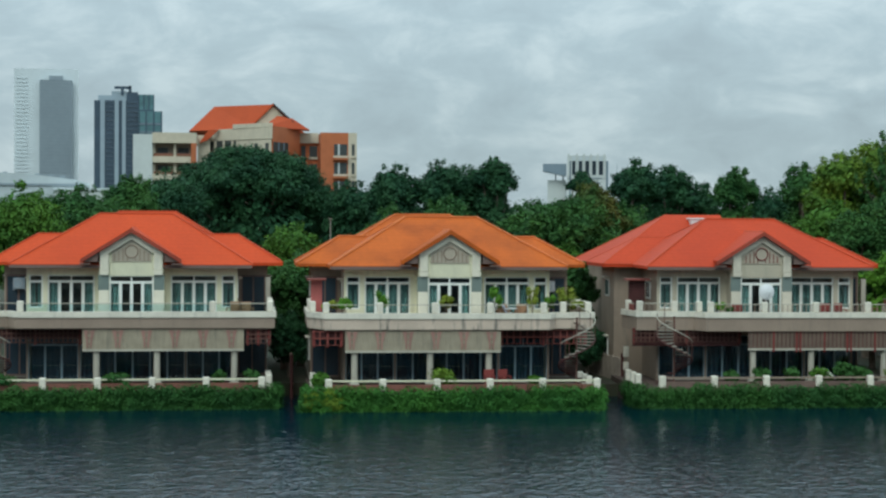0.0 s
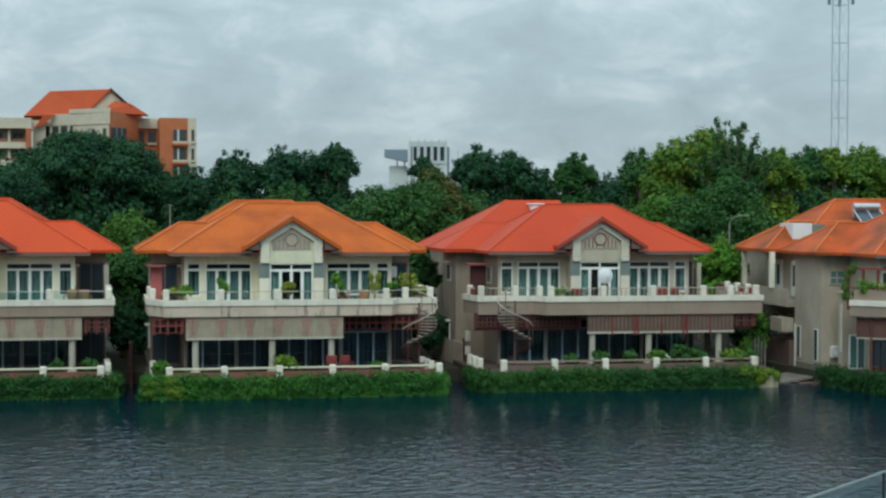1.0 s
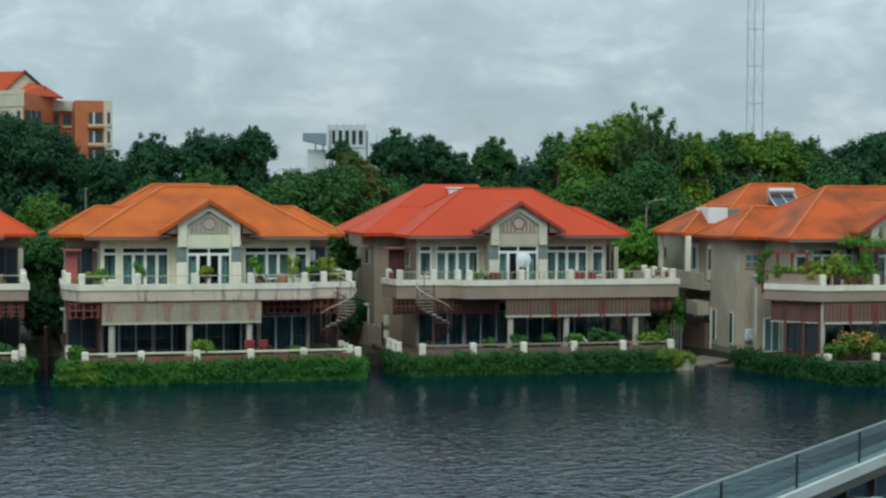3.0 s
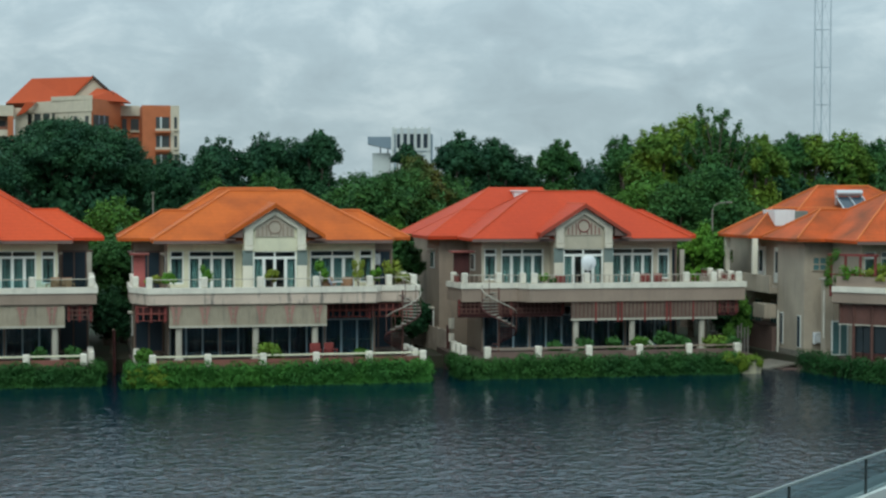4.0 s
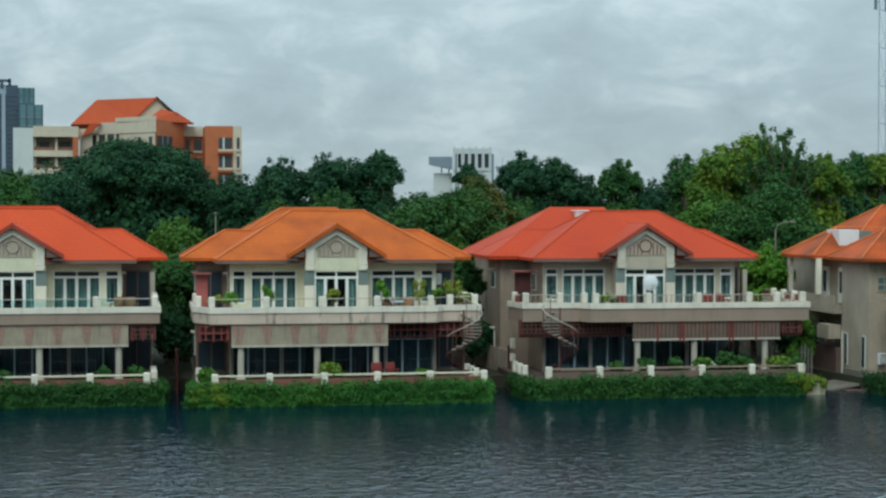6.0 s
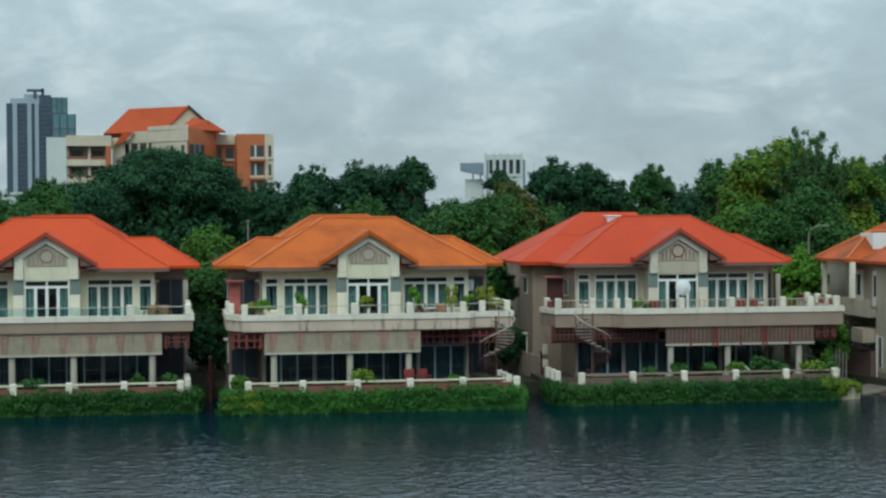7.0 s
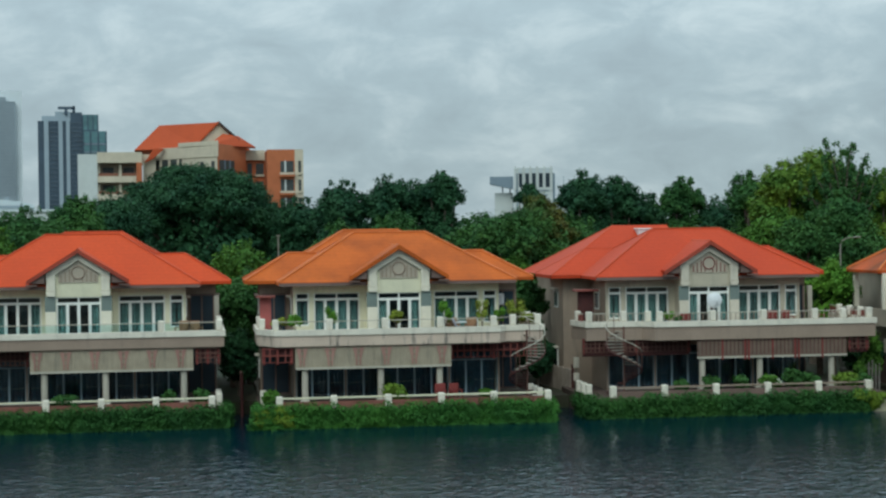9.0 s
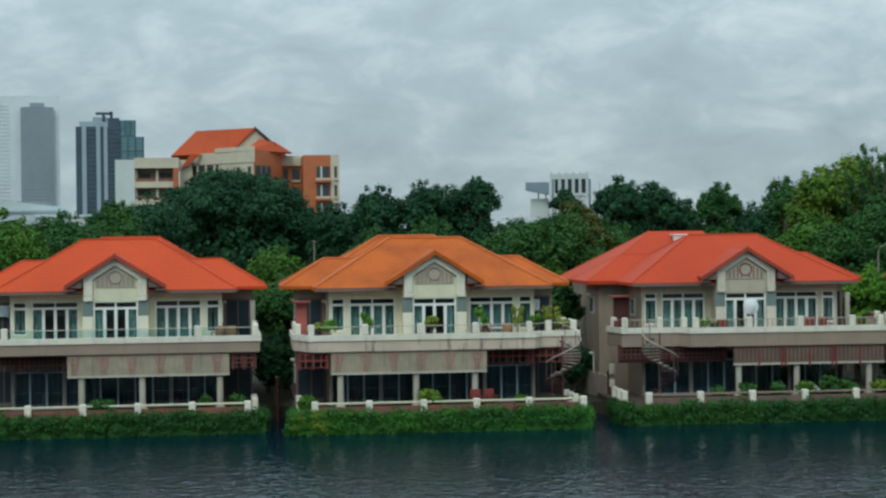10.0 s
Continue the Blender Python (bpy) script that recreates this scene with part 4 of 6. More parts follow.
    for sx in (-1, 1):
        # dark glazing on the ground floor of the wings
        if key in "cd" and sx < 0:
            continue
        bm = bmesh.new()
        xa, xb = span(sx * 5.6, sx * 7.15)
        xm = (xa + xb) / 2
        wall_cells(bm, xa, xb, Z_TERRACE, 4.1, 3.62, 3.697, [(xa + 0.07, xm - 0.04, Z_TERRACE + 0.1, 4.0), (xm + 0.04, xb - 0.07, Z_TERRACE + 0.1, 4.0)])
        door = part("wing_glazing", bm, "frame" if key == "d" else "soffit", house)
        boxes("pane", "panel_blue", door, (xa + 0.07, xm - 0.04, 3.65, 3.67, Z_TERRACE + 0.1, 4.0))
        boxes("pane", "panel_blue", door, (xm + 0.04, xb - 0.07, 3.65, 3.67, Z_TERRACE + 0.1, 4.0))
    if key == "d":
        # porch under the rear wing roof, on the flank
        boxes("porch_floor", side, house, (-7.7, -6.0, 7.4, 14.4, 4.55, 4.85))
        boxes("porch_parapet", side, house, (-7.7, -7.55, 7.4, 14.4, 4.853, 5.55))
        for y in (9.5, 13.9):
            boxes("porch_post", "trim", house, (-7.84, -7.56, y, y + 0.28, 5.553, Z_EAVE))
        for y in (9.0, 12.0):
            w = boxes("porch_window", "frame", house, (-6.12, -6.003, y, y + 1.5, 5.0, 7.1))
            boxes("pane", "panel_blue", w, (-6.14, -6.123, y + 0.26, y + 0.66, 5.6, 6.85))
            boxes("pane", "panel_blue", w, (-6.14, -6.123, y + 0.86, y + 1.26, 5.6, 6.85))
        boxes("porch_wall", "soffit", house, (-7.5, -6.003, 7.41, 12.0, 1.2, 2.6))
        boxes("pier", "wall_flank", house, (-6.62, -6.12, 2.2, 2.75, Z_TERRACE, 5.55))
        bevelled("pier_cap", "pole", house, (-6.72, -6.02, 2.1, 2.85, 5.553, 5.68), 0.03)
        bm = bmesh.new()
        tube(bm, [(-7.32, 7.0, 1.0), (-7.32, 7.0, 3.6)], 0.06, 0.06, 8)
        part("downpipe", bm, "white", house)
        bm = bmesh.new()
        tube(bm, [(-6.69, 2.2, 2.4), (-6.69, 2.2, 5.0)], 0.05, 0.05, 8)
        part("downpipe", bm, "white", house)
        boxes("ledge_box", side, house, (-7.95, -7.203, 7.5, 9.2, 3.1, 3.9))
        bm = bmesh.new()
        wall_cells(bm, -6.55, -5.58, Z_TERRACE, 3.4, 1.5, 1.57, [(-6.48, -6.1, Z_TERRACE + 0.08, 3.32), (-6.03, -5.65, Z_TERRACE + 0.08, 3.32)])
        w = part("side_door", bm, "frame", house)
        boxes("pane", "tower_pane", w, (-6.48, -6.1, 1.53, 1.54, Z_TERRACE + 0.08, 3.32))
        boxes("pane", "tower_pane", w, (-6.03, -5.65, 1.53, 1.54, Z_TERRACE + 0.08, 3.32))
        bm = bmesh.new()
        prism(bm, [(-7.25, -0.50), (-5.3, -2.45), (-5.2, -2.35), (-7.15, -0.40)], "z", 5.404, 5.95)
        part("parapet", bm, "fascia_brown", house)
        bm = bmesh.new()
        prism(bm, [(-9.3, 0.42), (-7.305, 0.74), (-7.305, 0.86), (-9.3, 0.54)], "y", 4.4, 7.2)
        part("landing_ramp", bm, "concrete", house)
        boxes("landing", "soffit", house, (-8.4, -7.305, 3.8, 7.2, -0.5, 0.55))
        for y in (3.5, 3.9):
            bm = bmesh.new()
            tube(bm, [(-7.1, y - 0.6, 1.4), (-7.9, y - 0.5, 0.4)], 0.04, 0.04, 6)
            part("boat_rail", bm, "soffit", house)
        # openings on the rear flank, under the porch
        for y, za, zb, wide in ((8.2, 1.6, 3.6, 0.9), (10.0, 2.2, 3.9, 1.0), (12.4, 2.2, 3.9, 1.0)):
            w = boxes("flank_window", "frame", house, (-6.1, -6.003, y, y + wide, za, zb))
            boxes("pane", "tower_pane", w, (-6.12, -6.103, y + 0.08, y + wide / 2 - 0.03, za + 0.08, zb - 0.08))
            boxes("pane", "tower_pane", w, (-6.12, -6.103, y + wide / 2 + 0.03, y + wide - 0.08, za + 0.08, zb - 0.08))
        # dark glazed corner room between the red posts
        for f0, f1 in ((0.31, 0.48), (0.50, 0.65), (0.67, 0.96)):
            xa, xb = -7.02 + 1.95 * f0, -7.02 + 1.95 * f1
            ya, yb = -0.33 - 1.95 * f0, -0.33 - 1.95 * f1
            bm = bmesh.new()
            prism(bm, [(xa, ya), (xb, yb), (xb + 0.03, yb + 0.03), (xa + 0.03, ya + 0.03)], "z", Z_TERRACE + 0.42, 3.3)
            part("corner_pane", bm, "dark_glass", house)
            bm = bmesh.new()
            prism(bm, [(xa, ya), (xb, yb), (xb + 0.06, yb + 0.06), (xa + 0.06, ya + 0.06)], "z", Z_TERRACE, Z_TERRACE + 0.4)
            part("corner_panel", bm, "maroon", house)
        bm = bmesh.new()
        wall_cells(bm, -6.75, -5.9, 6.0, 6.8, 3.62, 3.697, [(-6.69, -6.35, 6.06, 6.35), (-6.30, -5.96, 6.06, 6.35), (-6.69, -6.35, 6.41, 6.74), (-6.30, -5.96, 6.41, 6.74)])
        w = part("wing_window", bm, "wall_flank", house)
        boxes("pane", "tower_pane", w, (-6.7, -5.95, 3.66, 3.675, 6.05, 6.75))
    # ---- ground floor: recessed glazing, columns, blinds
    bm = bmesh.new()
    gh = [(-5.45, -2.85), (-2.75, 2.75), (2.85, 5.45)]
    wall_cells(bm, -W, W, Z_TERRACE, 4.44, 0.0, 0.2, [(a, b, Z_TERRACE + 0.05, 3.95) for a, b in gh])
    part("ground_wall", bm, "fascia_brown" if key != "d" else side, house)
    for a, b in gh:
        glazing(house, "sliding_door", a, b, Z_TERRACE + 0.05, 3.95, 0.06, 6 if b - a > 3 else 3, transom=0.45, curtain=0, tone="frame_grey", g=0.045)
        reflection_sheet(house, a + 0.05, b - 0.05, Z_TERRACE + 0.06, 3.9)
    boxes("ground_floor", "deck", house, (-5.3, 5.3, 0.21, 6.9, Z_TERRACE - 0.2, Z_TERRACE + 0.01))
    for x in columns:
        bm = bmesh.new()
        tube(bm, [(x, -2.3, Z_TERRACE), (x, -2.3, 4.5)], 0.17, 0.17, 12)
        col = part("column", bm, "pole", house)
        bevelled("column_base", "pole", col, (x - 0.24, x + 0.24, -2.54, -2.06, Z_TERRACE, Z_TERRACE + 0.25), 0.03)
    v0, v1, n = blinds
    for k in range(n):
        a, b = v0 + (v1 - v0) * k / n, v0 + (v1 - v0) * (k + 1) / n
        bm = bmesh.new()
        rows = []
        for q in range(25):
            x = a + 0.004 + (b - a - 0.008) * q / 24
            rows.append([bm.verts.new((x, -2.56 + dy + 0.010 * math.sin(q * 2.1), z)) for dy, z in ((0, 4.49), (0, 3.45), (0.03, 3.45), (0.03, 4.49))])
        for r, t in zip(rows, rows[1:]):
            for e in range(4):
                bm.faces.new((r[e], r[(e + 1) % 4], t[(e + 1) % 4], t[e]))
        blind = part("roller_blind", bm, "board" if valance == "trellis" else "blind", house)
        boxes("bottom_rail", "pole", blind, (a + 0.004, b - 0.004, -2.59, -2.50, 3.34, 3.45))
        if valance == "trellis":
            m_ = int((b - a) / 0.22)
            for q in range(m_ + 1):
                x = a + 0.05 + (b - a - 0.1) * q / m_
                boxes("trellis_bar", "corner_board" if key == "c" else "rust_pale", blind, (x - 0.022, x + 0.022, -2.62, -2.585, 3.5, 4.36))
            for xp in (b - 0.14, b + 0.07, (a + b) / 2):
                if xp < v1 - 0.2:
                    boxes("trellis_post", "rust", blind, (xp - 0.045, xp + 0.045, -2.64, -2.585, 3.25, 4.40))
        else:
            # faded red fretwork braces hanging over the blind
            for x in np.arange(v0 + 0.35, v1, 1.46):
                if a <= x < b:
                    x = float(x)
                    bm = bmesh.new()
                    for sx in (-1, 1):
                        prism(bm, [(x + sx * 0.05, 3.52), (x + sx * 0.13, 3.52), (x + sx * 0.17, 4.44), (x + sx * 0.09, 4.44)], "y", -2.612, -2.586)
                        prism(bm, [(x + sx * 0.17, 4.44), (x + sx * 0.29, 4.44), (x + sx * 0.145, 3.86), (x + sx * 0.14, 4.0)], "y", -2.610, -2.588)
                    for z in (3.72, 4.02, 4.3):
                        box(bm, x - 0.1, x + 0.1, -2.606, -2.590, z, z + 0.05)
                    part("fretwork", bm, "fret", blind)
    for a, b in ((-7.3, v0 - 0.1), (v1 + 0.1, right - 0.2)):
        if key == "d" and b < 0:
            # boarded screen round the slanting corner, on red posts
            bm = bmesh.new()
            prism(bm, [(-7.05, -0.42), (-5.1, -2.37), (-5.04, -2.31), (-6.99, -0.36)], "z", 3.42, 4.46)
            scr = part("corner_screen", bm, "corner_board", house, "red-brown boarded corner screen")
            for f in (0.04, 0.30, 0.66, 0.98):
                x, y = -7.08 + 1.95 * f, -0.45 - 1.95 * f
                boxes("screen_post", "corner_board", scr, (x - 0.06, x + 0.06, y - 0.06, y + 0.06, Z_TERRACE if f > 0.2 else 3.5, 4.49))
            bm = bmesh.new()
            prism(bm, [(-7.10, -0.47), (-5.15, -2.42), (-5.10, -2.37), (-7.05, -0.42)], "z", 3.36, 3.418)
            part("bottom_rail", bm, "pole", scr)
        elif b - a > 0.5:
            back = (b < 0) != mirror
            lattice("lattice_screen", house, a, b, -1.7 if back else -2.5, 3.72, 4.45, "rust_pale" if key == "b" else "corner_board" if key in "ac" else "rust", step=0.34 if key == "b" else 0.24, cross=2 if key == "b" else 3)
            boxes("screen_board", "maroon", house, (a + 0.05, b - 0.05, (-1.7 if back else -2.5) + 0.18, (-1.7 if back else -2.5) + 0.21, 3.5 if key in "cd" else 4.0, 4.45))
            for x in np.linspace(a + 0.1, b - 0.1, 3):
                boxes("screen_post", "rust", house, (float(x) - 0.06, float(x) + 0.06, (-1.7 if back else -2.5) + 0.053, (-1.7 if back else -2.5) + 0.17, 3.62, 4.49))
    # shade screen on the side of the balcony
    if key in "bc":
        xs = -7.3 if key == "b" else -7.1
        bm = bmesh.new()
        wide = 0.6 if key == "b" else 0.9
        box(bm, xs, xs + wide, 0.25, 0.31, 5.3, 7.0)
        scr = part("shade_screen", bm, "pink_screen" if key == "b" else "maroon", house)
        for q in range(int(wide * 10)):
            boxes("slat", "pink_screen" if key == "b" else "maroon", scr, (xs + 0.02 + q * 0.1, xs + 0.07 + q * 0.1, 0.22, 0.247, 5.32, 6.98))
        boxes("screen_hood", "rust_pale", scr, (xs - 0.2, xs + wide + 0.2, -0.2, 0.7, 7.003, 7.09))
    # ---- terrace parapet, posts and rails at the water
    for x in terrace_posts:
        bevelled("terrace_post", "white", house, (x - 0.17, x + 0.17, -4.17, -3.82, Z_TERRACE, 1.92 if key == "d" else 2.12), 0.04)
    ta, tb = terrace_posts[0], terrace_posts[-1]
    if key != "d":
        boxes("terrace_rail", "fascia_brown" if key == "c" else "wall", house, (ta, tb, -4.04, -3.96, 1.97, 2.05))
        boxes("terrace_parapet", "soffit" if key == "c" else "terracotta", house, (ta, tb, -4.05, -3.95, Z_TERRACE, 1.82))
    for sx, x in ((-1, -7.2), (1, right - 0.3)):
        for yy in (-2.9, -1.7, -0.5):
            if key != "d" or sx > 0:
                bevelled("terrace_post", "white", house, (x - 0.16, x + 0.16, yy, yy + 0.32, Z_TERRACE, 2.12), 0.04)
    if stair is not None:
        if mirror:
            spiral_stair(house, stair, -2.95, Z_TERRACE, 4.9, -340, 430)
        else:
            spiral_stair(house, stair, -2.95, Z_TERRACE, 4.9, 160, -430)
    return house


make_house("a", "roof_red", "cap_red", "fascia_brown", "two-storey cream lake house with a bright red hip roof", rails="glass", stair=-6.9,
           posts=(-7.3, -5.55, 4.26, 7.25), columns=(-1.7, 1.4, 5.4), blinds=(-2.4, 5.9, 4), terrace_posts=(-7.1, -4.24, -1.5, 1.24, 3.98, 6.81))
make_house("b", "roof_orange", "cap_orange", "fascia_cream", "two-storey cream lake house with a faded orange hip roof", mirror=True, rails="low", stair=6.5,
           posts=(-7.25, -6.6, -3.8, -0.93, 1.98, 4.82, 6.0, 7.35), columns=(-5.1, -1.15, 1.95), blinds=(-5.6, 2.55, 4), terrace_posts=(-6.5, -3.74, -0.95, 1.79, 4.53, 7.37))
make_house("c", "roof_red2", "cap_red", "fascia_brown", "two-storey beige lake house with a scarlet hip roof", rails="bars", valance="trellis", stair=-5.3, right=8.8,
           posts=(-6.9, -5.0, -3.72, -3.2, -0.25, 2.6, 5.5, 7.1, 8.6), columns=(-0.8, 2.43, 6.5), blinds=(-1.15, 7.3, 3), terrace_posts=(-6.17, -3.38, -0.56, 2.3, 5.12, 7.9))
make_house("d", "roof_worn", "cap_orange", "fascia_brown", "two-storey beige lake house with a weathered orange hip roof", rails="bars", valance="trellis", stair=None,
           posts=(-5.1, -2.0, 1.1, 4.2, 7.2), columns=(-5.0, -1.0, 3.0, 6.8), blinds=(-5.0, 7.0, 4), terrace_posts=(-5.5, -2.75, 0.1, 2.9, 5.7, 7.2))


def make_hedge(key, seed, material="hedge", x0=-7.6, x1=7.6):
    """A clipped hedge that hangs over the terrace edge down to the water."""
    hx, hy, yaw = HOUSES[key]
    rng = np.random.default_rng(seed)
    t = thing("hedge", pose(hx, hy, 0, 0, 0, yaw), "dense green creeper hedge hanging down to the water", "hedge", "waterside hedges")
    lobes = []
    front = {"c": -4.85, "d": -5.9}.get(key, -4.45)
    if key == "d":
        # the hedge turns back along the slanting corner of the terrace
        for f in np.arange(0, 1, 0.07):
            for z in (0.5, 0.95, 1.35):
                lobes.append((-7.5 + 2.4 * f + rng.uniform(-0.1, 0.1), 3.0 - 8.9 * f, z + rng.uniform(-0.08, 0.16), 0.5, 0.5, 0.42))
    for x in np.arange(x0, x1, 0.55):
        for z in (0.45, 0.9, 1.35):
            lobes.append((x + rng.uniform(-0.15, 0.15), front - 0.05 * z + rng.uniform(-0.1, 0.1), z + rng.uniform(-0.08, 0.16), 0.5, 0.36, 0.42))
    for y in np.arange(front + 0.25, -1.0, 0.6):
        for sx in (x0, x1) if key != "d" else (x1,):
            for z in (0.4, 1.15):
                lobes.append((sx + rng.uniform(-0.1, 0.1), y, z + rng.uniform(-0.1, 0.15), 0.34, 0.45, 0.5))
    f = leaf_mesh("foliage", rng, lobes, 42000, 0.06, material)
    f.parent = t
    if key in "bc":
        # fresh yellow-green growth at one end
        xe = x0 + 0.6 if key == "b" else x1 - 0.5
        fresh = [(xe + rng.uniform(-0.8, 1.0), front - 0.1, rng.uniform(0.8, 1.5), 0.4, 0.32, 0.3) for _ in range(7)]
        g = leaf_mesh("new_growth", rng, fresh, 2600, 0.06, "leaf_yellow")
        g.parent = t
        tagged(g, "fresh yellow-green growth")
    boxes("core", material, t, (x0 - 0.1, x1 + 0.1, front - 0.1, -4.22, 0.0, 1.35))
    return t


make_hedge("a", 11, "hedge_mid")
make_hedge("b", 12)
make_hedge("c", 13, "hedge_mid", x1=7.6)
planter = thing("planter_wall", pose(*HOUSES["c"][:2], 0, 0, 0, HOUSES["c"][2]), "bare stained concrete planter wall at the water", "wall")
boxes("wall", "planter", planter, (7.75, 8.95, -4.95, -4.22, -1.0, 1.22))
boxes("coping", "planter", planter, (7.72, 8.98, -5.0, -4.21, 1.223, 1.32))
hang = leaf_mesh("creeper", np.random.default_rng(31), [(7.9, -5.0, 1.0, 0.3, 0.12, 0.4), (8.4, -4.9, 1.35, 0.4, 0.2, 0.2), (8.85, -4.9, 1.1, 0.25, 0.15, 0.35), (8.95, -4.0, 1.2, 0.2, 0.6, 0.3)], 2200, 0.06, "leaf_yellow")
hang.parent = planter
make_hedge("d", 14, "hedge_dark", x0=-5.1)

# ================= trees =================
TREES = [  # bearing, distance, top, radius, leaf, shape
    (-16.2, 118, 13.2, 3.6, "leaf_light", "round"), (-14.2, 116, 12.6, 3.0, "leaf_light", "round"), (-12.3, 124, 12.6, 3.0, "leaf_mid", "round"), (-13.3, 130, 12.2, 3.2, "leaf_mid", "round"),
    (-10.7, 132, 13.6, 2.6, "leaf_mid", "round"), (-9.4, 140, 14.4, 3.6, "leaf_dark", "round"), (-11.2, 128, 11.4, 2.8, "leaf_mid", "round"),
    (-6.7, 150, 17.5, 8.2, "leaf_dark", "dome"), (-8.2, 158, 14.4, 4.4, "leaf_dark", "round"), (-5.2, 158, 14.6, 4.2, "leaf_dark", "round"), (-4.75, 151, 15.0, 3.0, "leaf_dark", "round"),
    (-1.75, 140, 14.9, 2.9, "leaf_dark", "round"), (-3.2, 146, 13.6, 2.8, "leaf_dark", "round"),
    (-0.05, 142, 15.3, 2.9, "leaf_dark", "round"), (1.75, 142, 15.5, 2.2, "leaf_dark", "round"), (0.9, 144, 14.9, 2.6, "leaf_dark", "round"),
    (0.1, 126, 12.0, 2.8, "leaf_mid", "round"), (-1.7, 124, 11.3, 2.6, "leaf_mid", "round"),
    (4.4, 114, 12.3, 4.2, "leaf_mid", "dome"), (5.1, 115, 12.9, 2.3, "leaf_brown", "round"), (3.0, 117, 11.6, 2.6, "leaf_mid", "round"), (6.3, 118, 11.6, 2.8, "leaf_mid", "round"),
    (4.75, 150, 14.5, 1.3, "leaf_dark", "round"),
    (6.6, 140, 15.4, 2.4, "leaf_dark", "round"), (7.75, 142, 14.9, 2.4, "leaf_dark", "round"), (8.8, 145, 13.5, 2.4, "leaf_dark", "round"), (10.0, 141, 14.7, 2.2, "leaf_mid", "round"), (11.2, 142, 13.1, 2.4, "leaf_dark", "round"),
    (12.4, 126, 14.6, 2.3, "leaf_mid", "round"), (13.55, 121, 15.2, 2.6, "leaf_yellow", "round"), (14.6, 123, 16.0, 2.6, "leaf_yellow", "round"), (15.4, 119, 17.2, 3.2, "leaf_mid", "sparse"), (15.6, 122, 15.0, 2.4, "leaf_mid", "round"), (16.7, 122, 14.6, 2.4, "leaf_yellow", "round"),
    (13.1, 117, 11.8, 2.4, "leaf_light", "round"), (14.4, 114, 11.4, 2.6, "leaf_mid", "round"), (15.4, 116, 12.9, 2.3, "leaf_mid", "round"), (16.0, 113, 10.6, 2.8, "leaf_mid", "round"),
    (17.7, 130, 14.9, 2.5, "leaf_mid", "round"), (17.2, 127, 11.8, 2.6, "leaf_dark", "round"), (18.8, 125, 11.6, 2.6, "leaf_dark", "round"), (18.6, 131, 14.8, 2.0, "leaf_yellow", "round"), (19.7, 132, 15.0, 2.4, "leaf_yellow", "round"), (20.7, 135, 14.6, 2.8, "leaf_mid", "round"), (23.4, 150, 16.3, 6.6, "leaf_dark", "dome"),
    (25.5, 140, 14.0, 4.5, "leaf_mid", "round"), (28.0, 140, 14.5, 4.5, "leaf_mid", "round"), (21.5, 118, 11.9, 2.8, "leaf_mid", "round"), (23.8, 113, 11.9, 2.8, "leaf_mid", "round"), (18.9, 116, 11.2, 3.0, "leaf_mid", "round"),
    (-18.5, 125, 13.0, 4.0, "leaf_mid", "round"), (-20.5, 125, 14.0, 4.0, "leaf_mid", "round"),
]
KINDS = {"leaf_dark": "dark green broad-leaved tree with a dense crown", "leaf_mid": "mid-green broad-leaved tree behind the houses", "leaf_light": "light green leafy tree behind the houses",
         "leaf_yellow": "yellow-green leafy tree in the light", "leaf_fresh": "bright fresh green leafy tree", "leaf_brown": "green tree with brownish flowering top"}
for i, (b, d, top, r, leaf, shape) in enumerate(TREES):
    tree(*bearing(b, d), top, r, leaf, KINDS[leaf], 100 + i, shape=shape, count=48000 if r > 6 else 4600 if shape == "sparse" else 16000, leaf=0.11 if r < 6 else 0.13)
# a belt of trees further back
for i in range(24):
    b = -20 + 2.1 * i
    tree(*bearing(b, 172 + 7 * math.sin(i * 2.3)), 12.2 + 1.2 * math.sin(i * 1.7), 4.6, "leaf_dark", "dark green tree in the belt behind", 300 + i, count=7000, leaf=0.2, group="far belt of trees", low=0.2)
# trees and shrubs in the gaps between the houses
for i, (b, d, top, r, leaf) in enumerate([
        (-5.2, 107, 10.0, 2.6, "leaf_light"), (-5.5, 100, 7.4, 1.7, "leaf_mid"), (-4.9, 102, 8.2, 1.6, "leaf_mid"), (-5.3, 95, 4.8, 1.2, "leaf_dark"),
        (4.3, 111, 8.8, 2.0, "leaf_light"), (4.6, 104, 7.3, 1.5, "leaf_mid"), (5.0, 97, 4.4, 1.2, "leaf_dark"), (4.2, 100, 5.5, 1.4, "leaf_mid"),
        (15.0, 104, 8.3, 1.7, "leaf_fresh"), (14.6, 106, 7.6, 1.9, "leaf_mid"), (13.9, 113, 10.9, 1.7, "leaf_mid"), (16.0, 100, 4.4, 1.3, "leaf_dark"), (16.3, 97, 4.2, 0.6, "leaf_light"),
        (-16.8, 102, 9.0, 2.2, "leaf_dark"), (-17.2, 96, 6.5, 1.8, "leaf_mid")]):
    tree(*bearing(b, d), top, r, leaf, KINDS[leaf].replace("behind the houses", "in a garden gap").replace("tree", "garden tree"), 500 + i, count=9000, leaf=0.10, low=0.1, group="garden trees between the houses")

# ================= far buildings =================
def far_pose(b, d, turn=0.0, z=Z_BANK):
    x, y = bearing(b, d)
    return pose(x, y, z, 0, 0, -b + turn)


